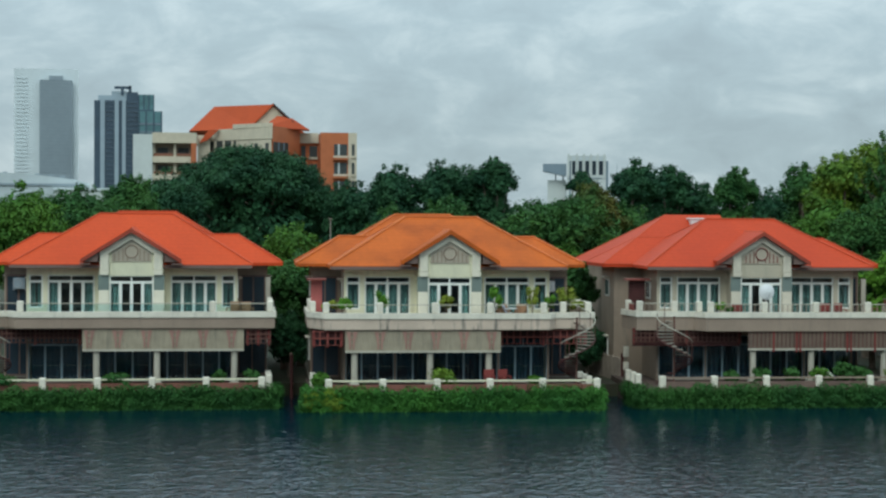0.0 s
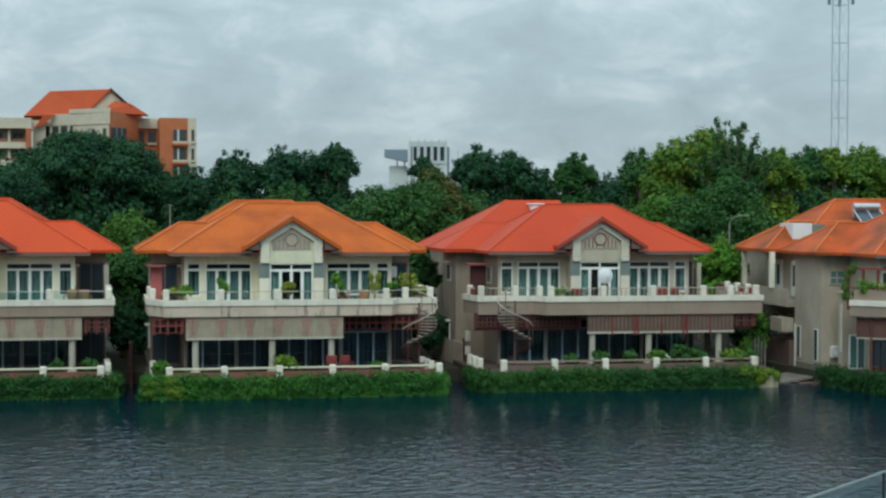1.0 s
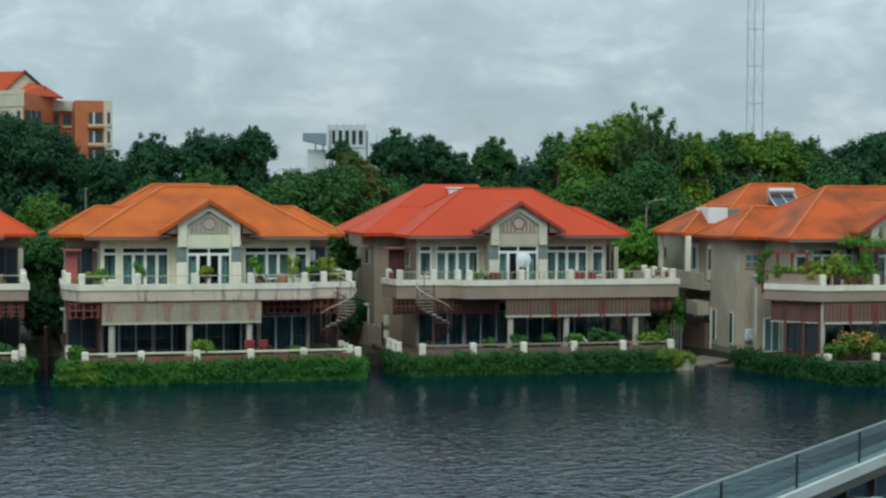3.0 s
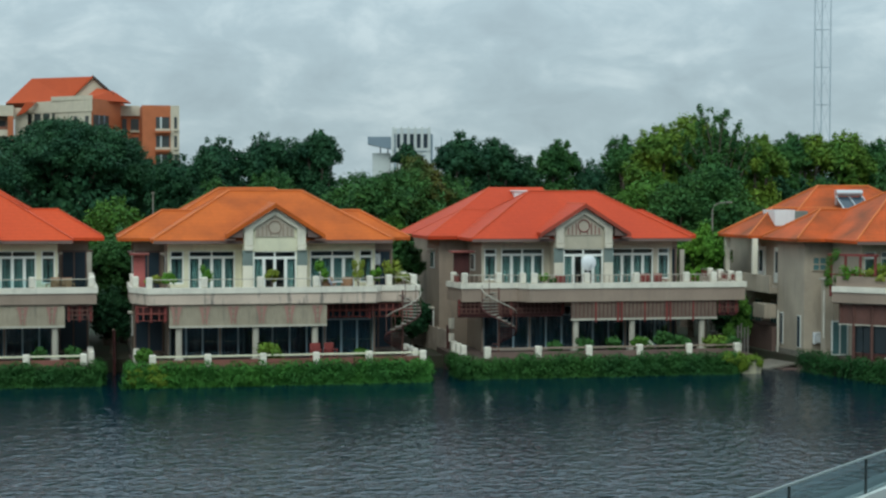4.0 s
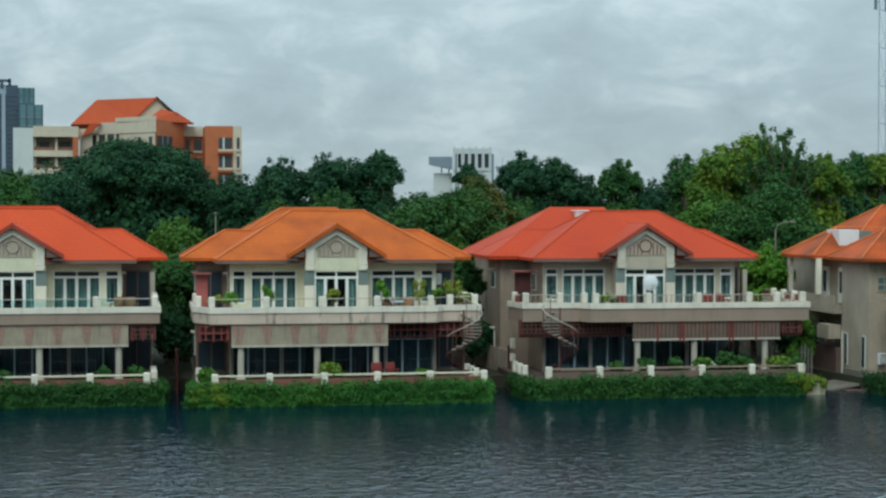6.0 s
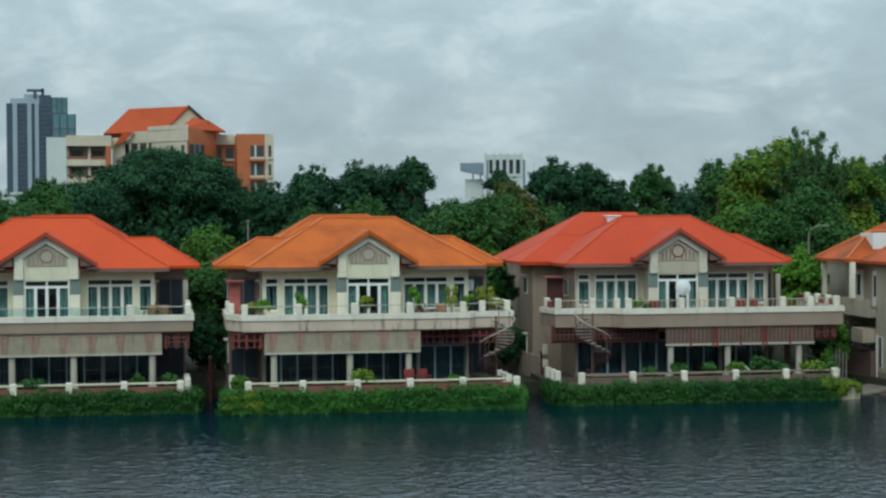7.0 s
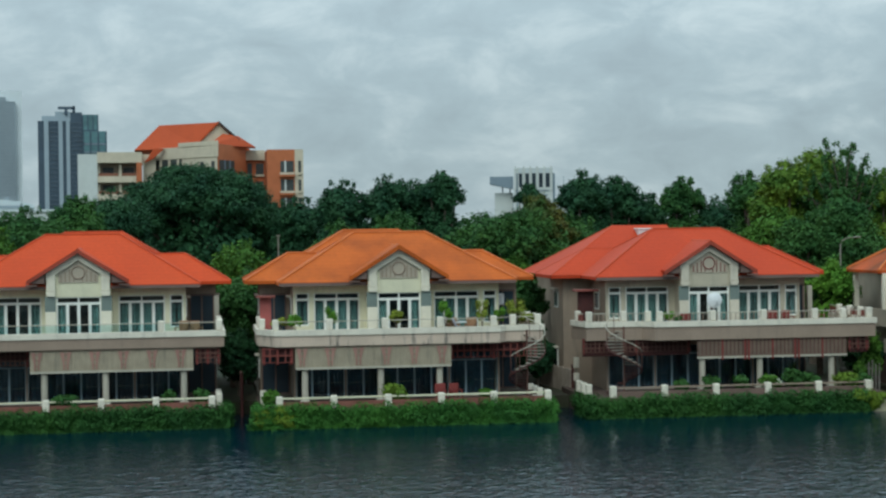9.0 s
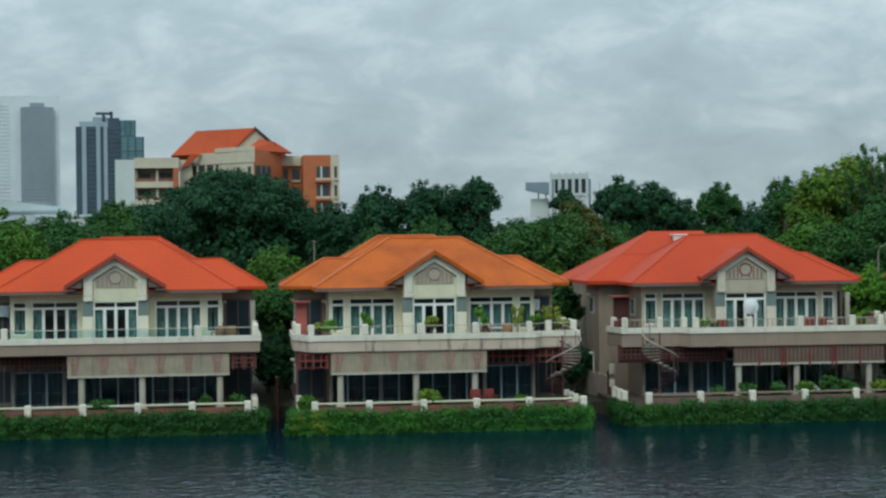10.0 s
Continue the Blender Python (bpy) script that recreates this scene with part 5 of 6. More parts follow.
# aerial haze is put into the pale and hazy colours of the far tower
M["tower_white"] = mat("hazy_pale_cladding", (0.60, 0.66, 0.68), rough=0.6, var=0.05, size=20, grain=0.3, bump=0)
M["fin_grey"] = mat("grey_fin_cladding", (0.30, 0.37, 0.42), rough=0.5, var=0.05, size=20, grain=0.3, bump=0)
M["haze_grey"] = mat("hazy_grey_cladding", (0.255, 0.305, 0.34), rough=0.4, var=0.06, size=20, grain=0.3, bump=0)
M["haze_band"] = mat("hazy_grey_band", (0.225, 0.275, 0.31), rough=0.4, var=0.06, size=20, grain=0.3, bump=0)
M["hall_pale"] = mat("pale_sheet_roof", (0.47, 0.53, 0.545), rough=0.6, var=0.08, size=14, grain=0.3, bump=0)
M["tower_grey"] = mat("grey_blue_cladding", (0.20, 0.26, 0.31), rough=0.4, var=0.06, size=20, grain=0.3, bump=0)
M["tower_dark"] = mat("dark_curtain_wall", (0.055, 0.085, 0.12), rough=0.25, var=0.12, size=15, grain=0.3, bump=0)
M["tower_teal"] = mat("teal_glazing", (0.11, 0.22, 0.24), rough=0.2, var=0.15, size=6, grain=0.5, bump=0)
M["apt_recess"] = mat("balcony_back_render", (0.36, 0.29, 0.22), var=0.1, size=5, grain=1.0, bump=0)
M["apt_roof"] = roof_mat("apartment_roof_tile", (0.46, 0.085, 0.030), (0.40, 0.075, 0.028))
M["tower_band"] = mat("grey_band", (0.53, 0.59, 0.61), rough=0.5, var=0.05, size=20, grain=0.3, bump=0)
M["tower_mid"] = mat("blue_grey_band", (0.14, 0.19, 0.23), rough=0.4, var=0.05, size=20, grain=0.3, bump=0)
M["verge_dark"] = mat("dark_verge_board", (0.05, 0.035, 0.03), var=0.1)
M["apt_glass"] = mat("dark_apartment_glass", (0.045, 0.055, 0.055), rough=0.5, var=0.2, size=1.5, grain=1.0, bump=0)
M["apt_rail"] = mat("brown_balcony_rail", (0.22, 0.09, 0.05), var=0.15, size=3, grain=1.0, bump=0)
M["apt_cream"] = mat("cream_apartment_render", (0.56, 0.50, 0.38), var=0.08, size=6, grain=1.0, bump=0, streak=0.1)
M["apt_orange"] = mat("orange_apartment_render", (0.44, 0.13, 0.045), var=0.10, size=5, grain=1.0, bump=0)
M["apt_white"] = mat("pale_apartment_render", (0.54, 0.58, 0.56), var=0.06, size=6, grain=1.0, bump=0)


def apartment_block():
    D = 290.0
    t = thing("apartment_building", far_pose(-6.9, D, 0), "cream and orange apartment block with a red tiled gable roof", "building")
    t.scale = (1, 1, 1.055)
    # local metres: x across, z above the bank
    boxes("end_wall", "apt_white", t, (-18.9, -15.6, -0.3, 12, 0, 22.0))
    for k in range(7):
        z = 2.9 * k
        slab = boxes("balcony", "apt_cream", t, (-15.6, -8.1, 0.6, 12, z, z + 0.35))
        boxes("parapet", "apt_cream", slab, (-15.6, -9.0, -0.2, 0.597, z, z + 1.0))
    boxes("parapet", "apt_cream", t, (-15.6, -8.1, -0.4, 12, 20.6, 22.3))
    for x in (-15.6, -12.0):
        boxes("column", "apt_cream", t, (x, x + 0.4, 0.605, 1.6, 0, 20.597))
    boxes("balcony_back", "apt_recess", t, (-15.5, -8.2, 2.2, 2.5, 0, 20.6))
    for k in range(7):
        for x in (-14.8, -11.3):
            boxes("balcony_door", "apt_glass", t, (x, x + 1.8, 2.1, 2.197, 2.9 * k + 0.4, 2.9 * k + 2.5))
    for k in range(3, 7):
        for xa, xb in ((-15.4, -12.1), (-11.5, -9.1)):
            boxes("balcony_rail", "apt_rail", t, (xa, xb, 0.1, 0.25, 2.9 * k + 1.02, 2.9 * k + 1.5))
    boxes("pier", "apt_orange", t, (-9.0, -8.1, -0.6, 2.0, 0, 20.58))
    # the middle stands corner-on: a cream face runs back to one side, an orange one to the other
    def faced(corner, end):
        (xa, ya), (xb, yb) = corner, end
        return Matrix.Translation((xa, ya, 0)) @ Matrix.Rotation(math.atan2(yb - ya, xb - xa), 4, "Z")

    def on_face(name, material, parent, m, *dims):
        bm = bmesh.new()
        for d in dims:
            box(bm, *d)
        bm.transform(m)
        return part(name, bm, material, parent)

    corner, far_left, far_right = (4.8, -3.0), (-6.0, 10.0), (10.0, 6.5)
    bm = bmesh.new()
    prism(bm, [corner, (4.82, 12.0), far_left], "z", 0, 21.4)
    part("middle_wall", bm, "apt_cream", t)
    bm = bmesh.new()
    prism(bm, [(4.95, -3.4), (4.98, 12.0), (-6.3, 10.1)], "z", 21.403, 23.3)
    part("cornice", bm, "apt_cream", t)
    bm = bmesh.new()
    prism(bm, [(5.0, -3.5), (5.03, 2.0), (-1.4, 9.0), (-1.9, 4.6)], "z", 23.303, 24.0)
    part("parapet", bm, "apt_cream", t)
    boxes("link_wall", "apt_cream", t, (-8.1, -5.9, 8.0, 14.0, 0, 22.3))
    m = faced(corner, far_left)
    for k in range(5):
        z = 21.3 - 2.95 * k
        op = on_face("balcony_opening", "apt_glass", t, m, (9.5, 16.7, 0.02, 0.3, z - 2.3, z))
        on_face("balcony_rail", "apt_rail", op, m, (9.5, 16.7, 0.32, 0.5, z - 2.3, z - 1.5))
        for x in (9.8, 12.2, 14.6):
            on_face("post", "apt_cream", op, m, (x, x + 0.4, 0.32, 0.55, z - 2.3, z))
        for x in (0.7, 3.6):
            on_face("window", "apt_glass", t, m, (x, x + 0.8, 0.02, 0.1, z - 2.2, z - 0.6))
    bm = bmesh.new()
    prism(bm, [(4.83, -2.98), far_right, (10.0, 14.0), (4.83, 14.0)], "z", 0, 23.5)
    part("orange_wall", bm, "apt_orange", t)
    m = faced(corner, far_right)
    for k in range(6):
        z = 20.9 - 3.0 * k
        w = on_face("window", "apt_glass", t, m, (0.6, 6.2, -0.1, -0.02, z - 2.2, z))
        for x in (2.4, 4.3):
            on_face("mullion", "tower_grey", w, m, (x, x + 0.2, -0.2, -0.11, z - 2.2, z))
    boxes("orange_wing", "apt_orange", t, (10.0, 13.4, 8.5, 16, 0, 21.2))
    boxes("wing_cornice", "apt_cream", t, (10.0, 13.4, 8.0, 16, 21.203, 22.9))
    boxes("orange_wing", "apt_orange", t, (13.4, 18.2, -0.8, 12, 0, 22.6))
    boxes("corner_wall", "apt_cream", t, (18.2, 19.7, -0.8, 12, 0, 22.6))
    for k in range(6):
        z = 20.7 - 3.05 * k
        for x0, x1, y in ((10.3, 11.1, 8.5), (11.8, 13.2, 8.5), (15.7, 18.0, -0.8), (18.8, 19.3, -0.8)):
            w = boxes("window", "apt_glass", t, (x0, x1, y - 0.06, y - 0.003, z - 1.9, z))
            boxes("sill", "apt_cream", w, (x0 - 0.1, x1 + 0.1, y - 0.4, y - 0.063, z - 2.25, z - 1.9))
            if x1 - x0 > 2:
                boxes("casement", "apt_white", w, (x0 + 0.7, x0 + 1.0, y - 0.12, y - 0.064, z - 1.85, z))
                boxes("awning", "apt_orange", w, (x0 - 0.2, x1 + 0.2, y - 0.9, y - 0.064, z - 2.6, z - 2.3))
    # hip roof whose ridge runs towards the lake and ends in a gable
    bm = bmesh.new()
    v = [bm.verts.new(p) for p in ((-9.8, 14.0, 23.3), (2.2, 5.6, 23.4), (5.2, 5.2, 27.5), (-5.25, 13.5, 27.5), (12.0, 17, 22.7), (-9.8, 20, 22.7))]
    for f in ((0, 1, 3), (1, 2, 3), (2, 4, 3), (4, 5, 3), (0, 3, 5), (1, 4, 2), (0, 5, 4), (0, 4, 1)):
        bm.faces.new([v[i] for i in f])
    part("main_roof", bm, "apt_roof", t)
    bm = bmesh.new()
    prism(bm, [(1.3, 23.4), (8.4, 23.4), (8.4, 24.2), (5.2, 27.2)], "y", 4.3, 5.1)
    part("gable_wall", bm, "apt_cream", t)
    for sx, wide, drop in ((-1, 4.4, 4.2), (1, 3.6, 3.0)):
        bm = bmesh.new()
        prism(bm, [(5.2, 27.3), (5.2 + sx * wide, 27.3 - drop), (5.2 + sx * wide, 27.6 - drop), (5.2, 27.65)], "y", 3.8, 7.3)
        part("gable_roof", bm, "apt_roof", t)
        bm = bmesh.new()
        prism(bm, [(5.2, 27.25), (5.2 + sx * wide, 27.25 - drop), (5.2 + sx * wide, 27.6 - drop), (5.2, 27.65)], "y", 3.65, 3.797)
        part("verge", bm, "verge_dark" if sx > 0 else "apt_roof", t)
    # lower hip in front of the gable, over the orange face
    bm = bmesh.new()
    v = [bm.verts.new(p) for p in ((3.4, -1.2, 23.4), (11.7, 5.2, 23.3), (8.6, 4.0, 25.1), (5.9, 3.6, 25.5), (11.9, 12, 23.4), (2.8, 6, 23.2))]
    for f in ((0, 1, 2), (0, 2, 3), (1, 4, 2), (0, 3, 5), (2, 4, 5), (2, 5, 3), (0, 5, 4), (0, 4, 1)):
        bm.faces.new([v[i] for i in f])
    part("lower_roof", bm, "apt_roof", t)
    # tiled fall of the roof beside the balconies
    bm = bmesh.new()
    prism(bm, [(-7.8, 20.9), (-6.2, 23.2), (-4.4, 23.2), (-6.3, 21.5)], "y", 7.0, 7.9)
    part("roof_fall", bm, "apt_roof", t)


apartment_block()


def tower_a():
    t = thing("tower_block", far_pose(-13.5, 1000), "tall office tower with a grey glazed face, paled by haze in its colours", "building", "distant towers")
    z0, z1 = 0, 95.0
    # the pale and grey faces have distance haze in their colours
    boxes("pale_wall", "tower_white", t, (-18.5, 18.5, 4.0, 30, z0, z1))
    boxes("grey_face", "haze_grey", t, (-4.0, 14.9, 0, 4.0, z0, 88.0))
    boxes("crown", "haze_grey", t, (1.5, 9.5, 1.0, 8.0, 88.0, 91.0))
    for k in range(26):
        z = 34 + 2.2 * k
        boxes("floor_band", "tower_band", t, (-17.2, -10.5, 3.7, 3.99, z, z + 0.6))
    for k in range(28):
        z = 34 + 2.0 * k
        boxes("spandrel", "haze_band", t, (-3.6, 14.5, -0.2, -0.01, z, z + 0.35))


def tower_b():
    t = thing("tower_block", far_pose(-10.75, 900, z=Z_BANK - 5.2), "dark glass office tower with pale fins", "building", "distant towers")
    boxes("shaft", "tower_dark", t, (-18.5, 4.5, 0, 22, 0, 75.5))
    for x, w in ((-15.3, 2.3), (-7.8, 2.1), (-3.9, 1.9)):
        boxes("fin", "fin_grey", t, (x, x + w, -1.0, -0.01, 0, 76.5))
    boxes("crown", "fin_grey", t, (-16.5, -9.5, 2, 14, 75.5, 78.3), (-9.5, -1.6, 2, 14, 75.5, 80.6))
    boxes("core", "tower_dark", t, (-1.6, 4.45, 1.5, 16, 75.5, 80.2))
    boxes("roof_crane", "tower_dark", t, (-8.0, 1.0, 1, 3, 81.8, 83.2), (-4.6, -3.0, 1, 3, 79.0, 81.8), (-0.6, 1.0, 1, 5, 80.4, 83.6))
    boxes("glazed_wing", "tower_teal", t, (4.5, 13.0, 1, 22, 0, 79.0))
    boxes("glazed_step", "tower_teal", t, (4.6, 17.2, -2, 22, 0, 70.0))
    for k in range(10):
        z = 30 + 4.4 * k
        boxes("floor_band", "tower_dark", t, (4.6, 12.9, 0.7, 0.98, z, z + 1.2))
        boxes("step_band", "tower_mid", t, (4.7, 17.1, -2.3, -2.02, z - 7, z - 5.8))
    for x in (4.5, 7.2, 9.9, 12.5):
        boxes("mullion", "tower_dark", t, (x, x + 0.5, 0.4, 0.69, 0, 79.0))
    for x in (4.7, 8.4, 12.4, 16.5):
        boxes("mullion", "tower_dark", t, (x, x + 0.6, -2.7, -2.31, 0, 70.0))
    for k in range(22):
        z = 24 + 2.4 * k
        boxes("spandrel", "tower_mid", t, (-12.8, -7.9, -0.4, -0.02, z, z + 0.13))
        boxes("spandrel", "tower_mid", t, (-1.7, 4.4, -0.4, -0.02, z, z + 0.13))


tower_a()
tower_b()


def mall():
    t = thing("low_building", far_pose(-13.6, 600), "long low pale building with a curved roof", "building")
    bm = bmesh.new()
    prof = [(-30, 0), (16, 0), (16, 20.3), (11, 21.6), (-4, 23.4), (-30, 24.6)]
    prism(bm, prof, "y", 0, 30)
    part("hall", bm, "hall_pale", t)
    boxes("annexe", "apt_white", t, (4, 24, -8, -0.02, 0, 17.8))
    boxes("annexe_roof", "tower_white", t, (3.4, 24.6, -8.6, -0.02, 17.803, 18.6))
    boxes("roof_edge", "haze_grey", t, (-30, 14, -0.6, -0.02, 19.4, 20.2))
    for x in (-26, -22, -14, -3, 2, 6):
        boxes("roof_unit", "haze_grey", t, (x, x + 1.6, 6, 8, 22.0, 24.9 - 0.05 * (x + 26)))
    boxes("plinth", "tower_grey", t, (-30, 3.9, -1.2, -0.62, 0, 13))


mall()


def finned_building():
    t = thing("office_building", far_pose(4.85, 400), "white building with tall fins and a jutting dark box", "building")
    slots = [(-2.85, -2.05), (-1.25, -0.4), (0.35, 1.25), (2.0, 2.9), (3.6, 4.6)]
    bm = bmesh.new()
    wall_cells(bm, -4.0, 5.3, 0, 24.3, 0.0, 1.2, [(a, b, 19.6, 23.0) for a, b in slots])
    part("front_wall", bm, "apt_white", t)
    boxes("block", "apt_white", t, (-4.0, 5.3, 3.0, 14, 0, 23.6))
    boxes("recess", "tower_dark", t, (-3.4, 5.0, 2.0, 2.2, 18.5, 23.3))
    for a, b in slots:
        boxes("slot_head", "tower_band", t, (a, b, -0.02, -0.004, 23.0, 24.1))
    for k in range(6):
        x = (-4.0, -2.05, -0.4, 1.25, 2.9, 4.6)[k]
        boxes("fin", "apt_white", t, (x + 0.15, x + 0.55, -0.5, -0.03, 19.0, 24.7))
    boxes("shadow_gap", "tower_mid", t, (-3.5, -3.1, -0.03, -0.004, 10, 23.0))
    boxes("ledge", "tower_grey", t, (-1.0, 4.4, -0.2, -0.004, 18.7, 18.9))
    boxes("ledge", "tower_grey", t, (-0.5, 4.0, -0.2, -0.004, 17.6, 17.85))
    boxes("side_wing", "tower_grey", t, (5.3, 5.85, 1.0, 14, 0, 23.0))
    boxes("low_block", "apt_white", t, (-8.8, -4.4, 3, 14, 0, 18.4))
    boxes("flagpole", "tower_grey", t, (7.9, 8.0, 2, 2.1, 0, 22.2))
    bm = bmesh.new()
    prism(bm, [(-9.9, 22.3), (-4.3, 22.3), (-4.3, 19.3), (-9.9, 20.5)], "y", 0.5, 8)
    part("jutting_box", bm, "tower_grey", t)
    for x in (-7.0, -5.2):
        boxes("strut", "tower_mid", t, (x, x + 0.3, 3.5, 3.8, 18.4, 19.9))


finned_building()


def radio_mast():
    x, y = bearing(18.9, 250)
    t = thing("radio_mast", pose(x, y, Z_BANK, 0, 0, -10), "grey steel lattice radio mast", "mast")
    H, w = 44.0, 1.15
    legs = [(-w, -0.6), (w, -0.6), (0.15, 1.1)]
    for lx, ly in legs:
        bm = bmesh.new()
        tube(bm, [(lx, ly, 0), (lx, ly, H)], 0.08, 0.07, 6)
        part("leg", bm, "fin_grey", t)
    for k in range(int(H / 5.5)):
        z = 5.5 * k
        bm = bmesh.new()
        for i in range(3):
            a, b = legs[i], legs[(i + 1) % 3]
            tube(bm, [(*a, z), (*b, z)], 0.032, 0.032, 4)
            tube(bm, [(*a, z), (*b, z + 5.5)], 0.02, 0.02, 4)
        part("bracing", bm, "fin_grey", t)
    for i, (ax, ay) in enumerate(((-1.7, -0.9), (1.7, -0.9), (0.2, 1.6))):
        for z in (38.5, 41.5):
            ant = bevelled("antenna", "tower_mid", t, (ax - 0.22, ax + 0.22, ay - 0.12, ay + 0.12, z, z + 2.2), 0.05)
            bm = bmesh.new()
            tube(bm, [(ax, ay, z + 1.1), (ax * 0.65, ay * 0.65, z + 1.1)], 0.05, 0.05, 4)
            part("bracket", bm, "steel", ant)
    bm = bmesh.new()
    tube(bm, [(0, 0, H), (0, 0, H + 4)], 0.05, 0.02, 5)
    part("lightning_rod", bm, "steel", t)


radio_mast()


# ================= terrace on the near shore =================
def near_terrace():
    # local x runs along the rail, away from the camera; y to the water side
    m = pose(7.73, 23.87, 0, 0, 0, 90 - 41.3)
    step, n0, n1, top = 3.12, -4, 8, 6.04
    xa, xb = n0 * step, n1 * step
    base = top - 0.62
    rail = thing("glass_balustrade", m, "frameless glass balustrade with a slim steel rail on a terrace", "balustrade")
    bm = bmesh.new()
    box(bm, xa, xb, -0.014, 0.014, top - 0.03, top)
    part("handrail", bm, "rail_grey", rail)
    for k in range(n0, n1):
        p = boxes("glass_panel", "rail_glass", rail, (k * step + 0.02, (k + 1) * step - 0.02, -0.008, 0.008, base, top - 0.032))
        p.visible_shadow = False
        boxes("joint", "joint", rail, (k * step - 0.025, k * step + 0.025, -0.02, 0.02, base, top - 0.032))
    deck = thing("terrace", m, "near terrace with a pale slab edge over dark glazing", "terrace", kind="structure")
    boxes("slab_edge", "kerb", deck, (xa, xb, -0.12, -0.03, base - 0.17, base + 0.02))
    boxes("gutter", "slate", deck, (xa, xb, -0.027, 0.32, base - 0.22, base))
    boxes("walkway", "paving", deck, (xa, xb, 0.323, 0.52, base - 0.22, base))
    boxes("edge_beam", "beam", deck, (xa, xb, -0.10, -0.031, base - 0.34, base - 0.173), (xa, xb, -0.027, 0.5, base - 0.34, base - 0.223))
    boxes("glazing", "panel_blue", deck, (xa, xb, 0.30, 0.36, 3.6, base - 0.343))
    for k in range(n0, n1):
        for q in (0.0, 1.56):
            boxes("mullion", "beam", deck, (k * step + q - 0.06, k * step + q + 0.06, 0.2, 0.297, 3.6, base - 0.343))
    boxes("lower_deck", "slate", deck, (xa, xb, -5.0, 0.36, 3.3, 3.6))
    boxes("support", "slate", deck, (xa, xb, -4.6, 0.3, -1.5, 3.297))
    low = thing("glass_balustrade", m, "lower glass balustrade held by round steel standoffs", "balustrade")
    for k in range(n0, n1):
        p = boxes("glass_panel", "rail_glass", low, (k * step + 0.02, (k + 1) * step - 0.02, -0.40, -0.384, 3.6, top - 1.16))
        p.visible_shadow = False
        bm = bmesh.new()
        tube(bm, [(k * step, -0.45, top - 1.24), (k * step, -0.25, top - 1.24)], 0.05, 0.05, 8)
        tube(bm, [(k * step, -0.25, top - 1.24), (k * step, 0.2, top - 1.24)], 0.02, 0.02, 6)
        part("standoff", bm, "steel", low)
    tab = thing("table", m @ pose(3.3 * step, -1.3, 3.6), "small timber table on the lower terrace", "table")
    bevelled("tabletop", "wood", tab, (-0.6, 0.6, -0.4, 0.4, 0.70, 0.75), 0.015)
    for x in (-0.5, 0.5):
        for y in (-0.32, 0.32):
            boxes("leg", "wood", tab, (x - 0.03, x + 0.03, y - 0.03, y + 0.03, 0, 0.70))


M["rail_grey"] = mat("brushed_rail", (0.26, 0.31, 0.30), rough=0.5, var=0.08)
M["joint"] = mat("black_gasket", (0.012, 0.02, 0.02), rough=0.6, var=0.1)
M["kerb"] = mat("pale_slab_edge", (0.50, 0.54, 0.52), var=0.08, size=1.0, streak=0.15)
M["slate"] = mat("dark_slate", (0.028, 0.046, 0.05), var=0.15)
M["paving"] = mat("grey_paving", (0.06, 0.075, 0.08), var=0.12)
M["beam"] = mat("dark_brown_metal", (0.075, 0.07, 0.06), rough=0.5, var=0.1)
near_terrace()


def unseen_near_block():
    """An unseen plain building, added on the near shore behind the camera; it closes the place and cuts skylight and
    reflections on the houses.
    """
    t = thing("unseen_shore_block", pose(0, -9.0, 0), "unseen plain block added on the near shore to cut skylight and reflections", "building", kind="structure")
    boxes("wall", "wall_side", t, (-70, 70, -12, 0, -1.5, 24))
    for k in range(6):
        boxes("floor_band", "kerb", t, (-70, 70, 0.003, 1.2, 2.2 + 3.5 * k, 2.5 + 3.5 * k))


unseen_near_block()


# ================= things on and round the houses =================
def house_pose(key, x, y, z, rz=0.0):
    hx, hy, yaw = HOUSES[key]
    return pose(hx, hy, 0, 0, 0, yaw) @ pose(x, y, z, 0, 0, rz)


def chair(m, material="wood", label="brown timber armchair on a balcony"):
    t = thing("chair", m, label, "chair", "balcony chairs")
    bevelled("seat", material, t, (-0.28, 0.28, -0.28, 0.28, 0.38, 0.45), 0.02)
    bevelled("backrest", material, t, (-0.28, 0.28, 0.22, 0.29, 0.45, 0.98), 0.02)
    for x in (-0.26, 0.2):
        for y in (-0.27, 0.22):
            boxes("leg", material, t, (x, x + 0.06, y, y + 0.05, 0, 0.38))
        boxes("armrest", material, t, (x - 0.01, x + 0.07, -0.26, 0.22, 0.62, 0.67))
        boxes("arm_post", material, t, (x, x + 0.05, -0.26, -0.21, 0.45, 0.62))


def balcony_table(m):
    t = thing("table", m, "round pale garden table on a balcony", "table")
    bm = bmesh.new()
    bmesh.ops.create_cone(bm, cap_ends=True, segments=20, radius1=0.5, radius2=0.5, depth=0.04, matrix=Matrix.Translation((0, 0, 0.73)))
    part("tabletop", bm, "plastic_white", t)
    bm = bmesh.new()
    tube(bm, [(0, 0, 0.04), (0, 0, 0.71)], 0.05, 0.05, 8)
    part("pedestal", bm, "plastic_white", t)
    bm = bmesh.new()
    bmesh.ops.create_cone(bm, cap_ends=True, segments=16, radius1=0.28, radius2=0.2, depth=0.04, matrix=Matrix.Translation((0, 0, 0.02)))
    part("foot", bm, "plastic_white", t)


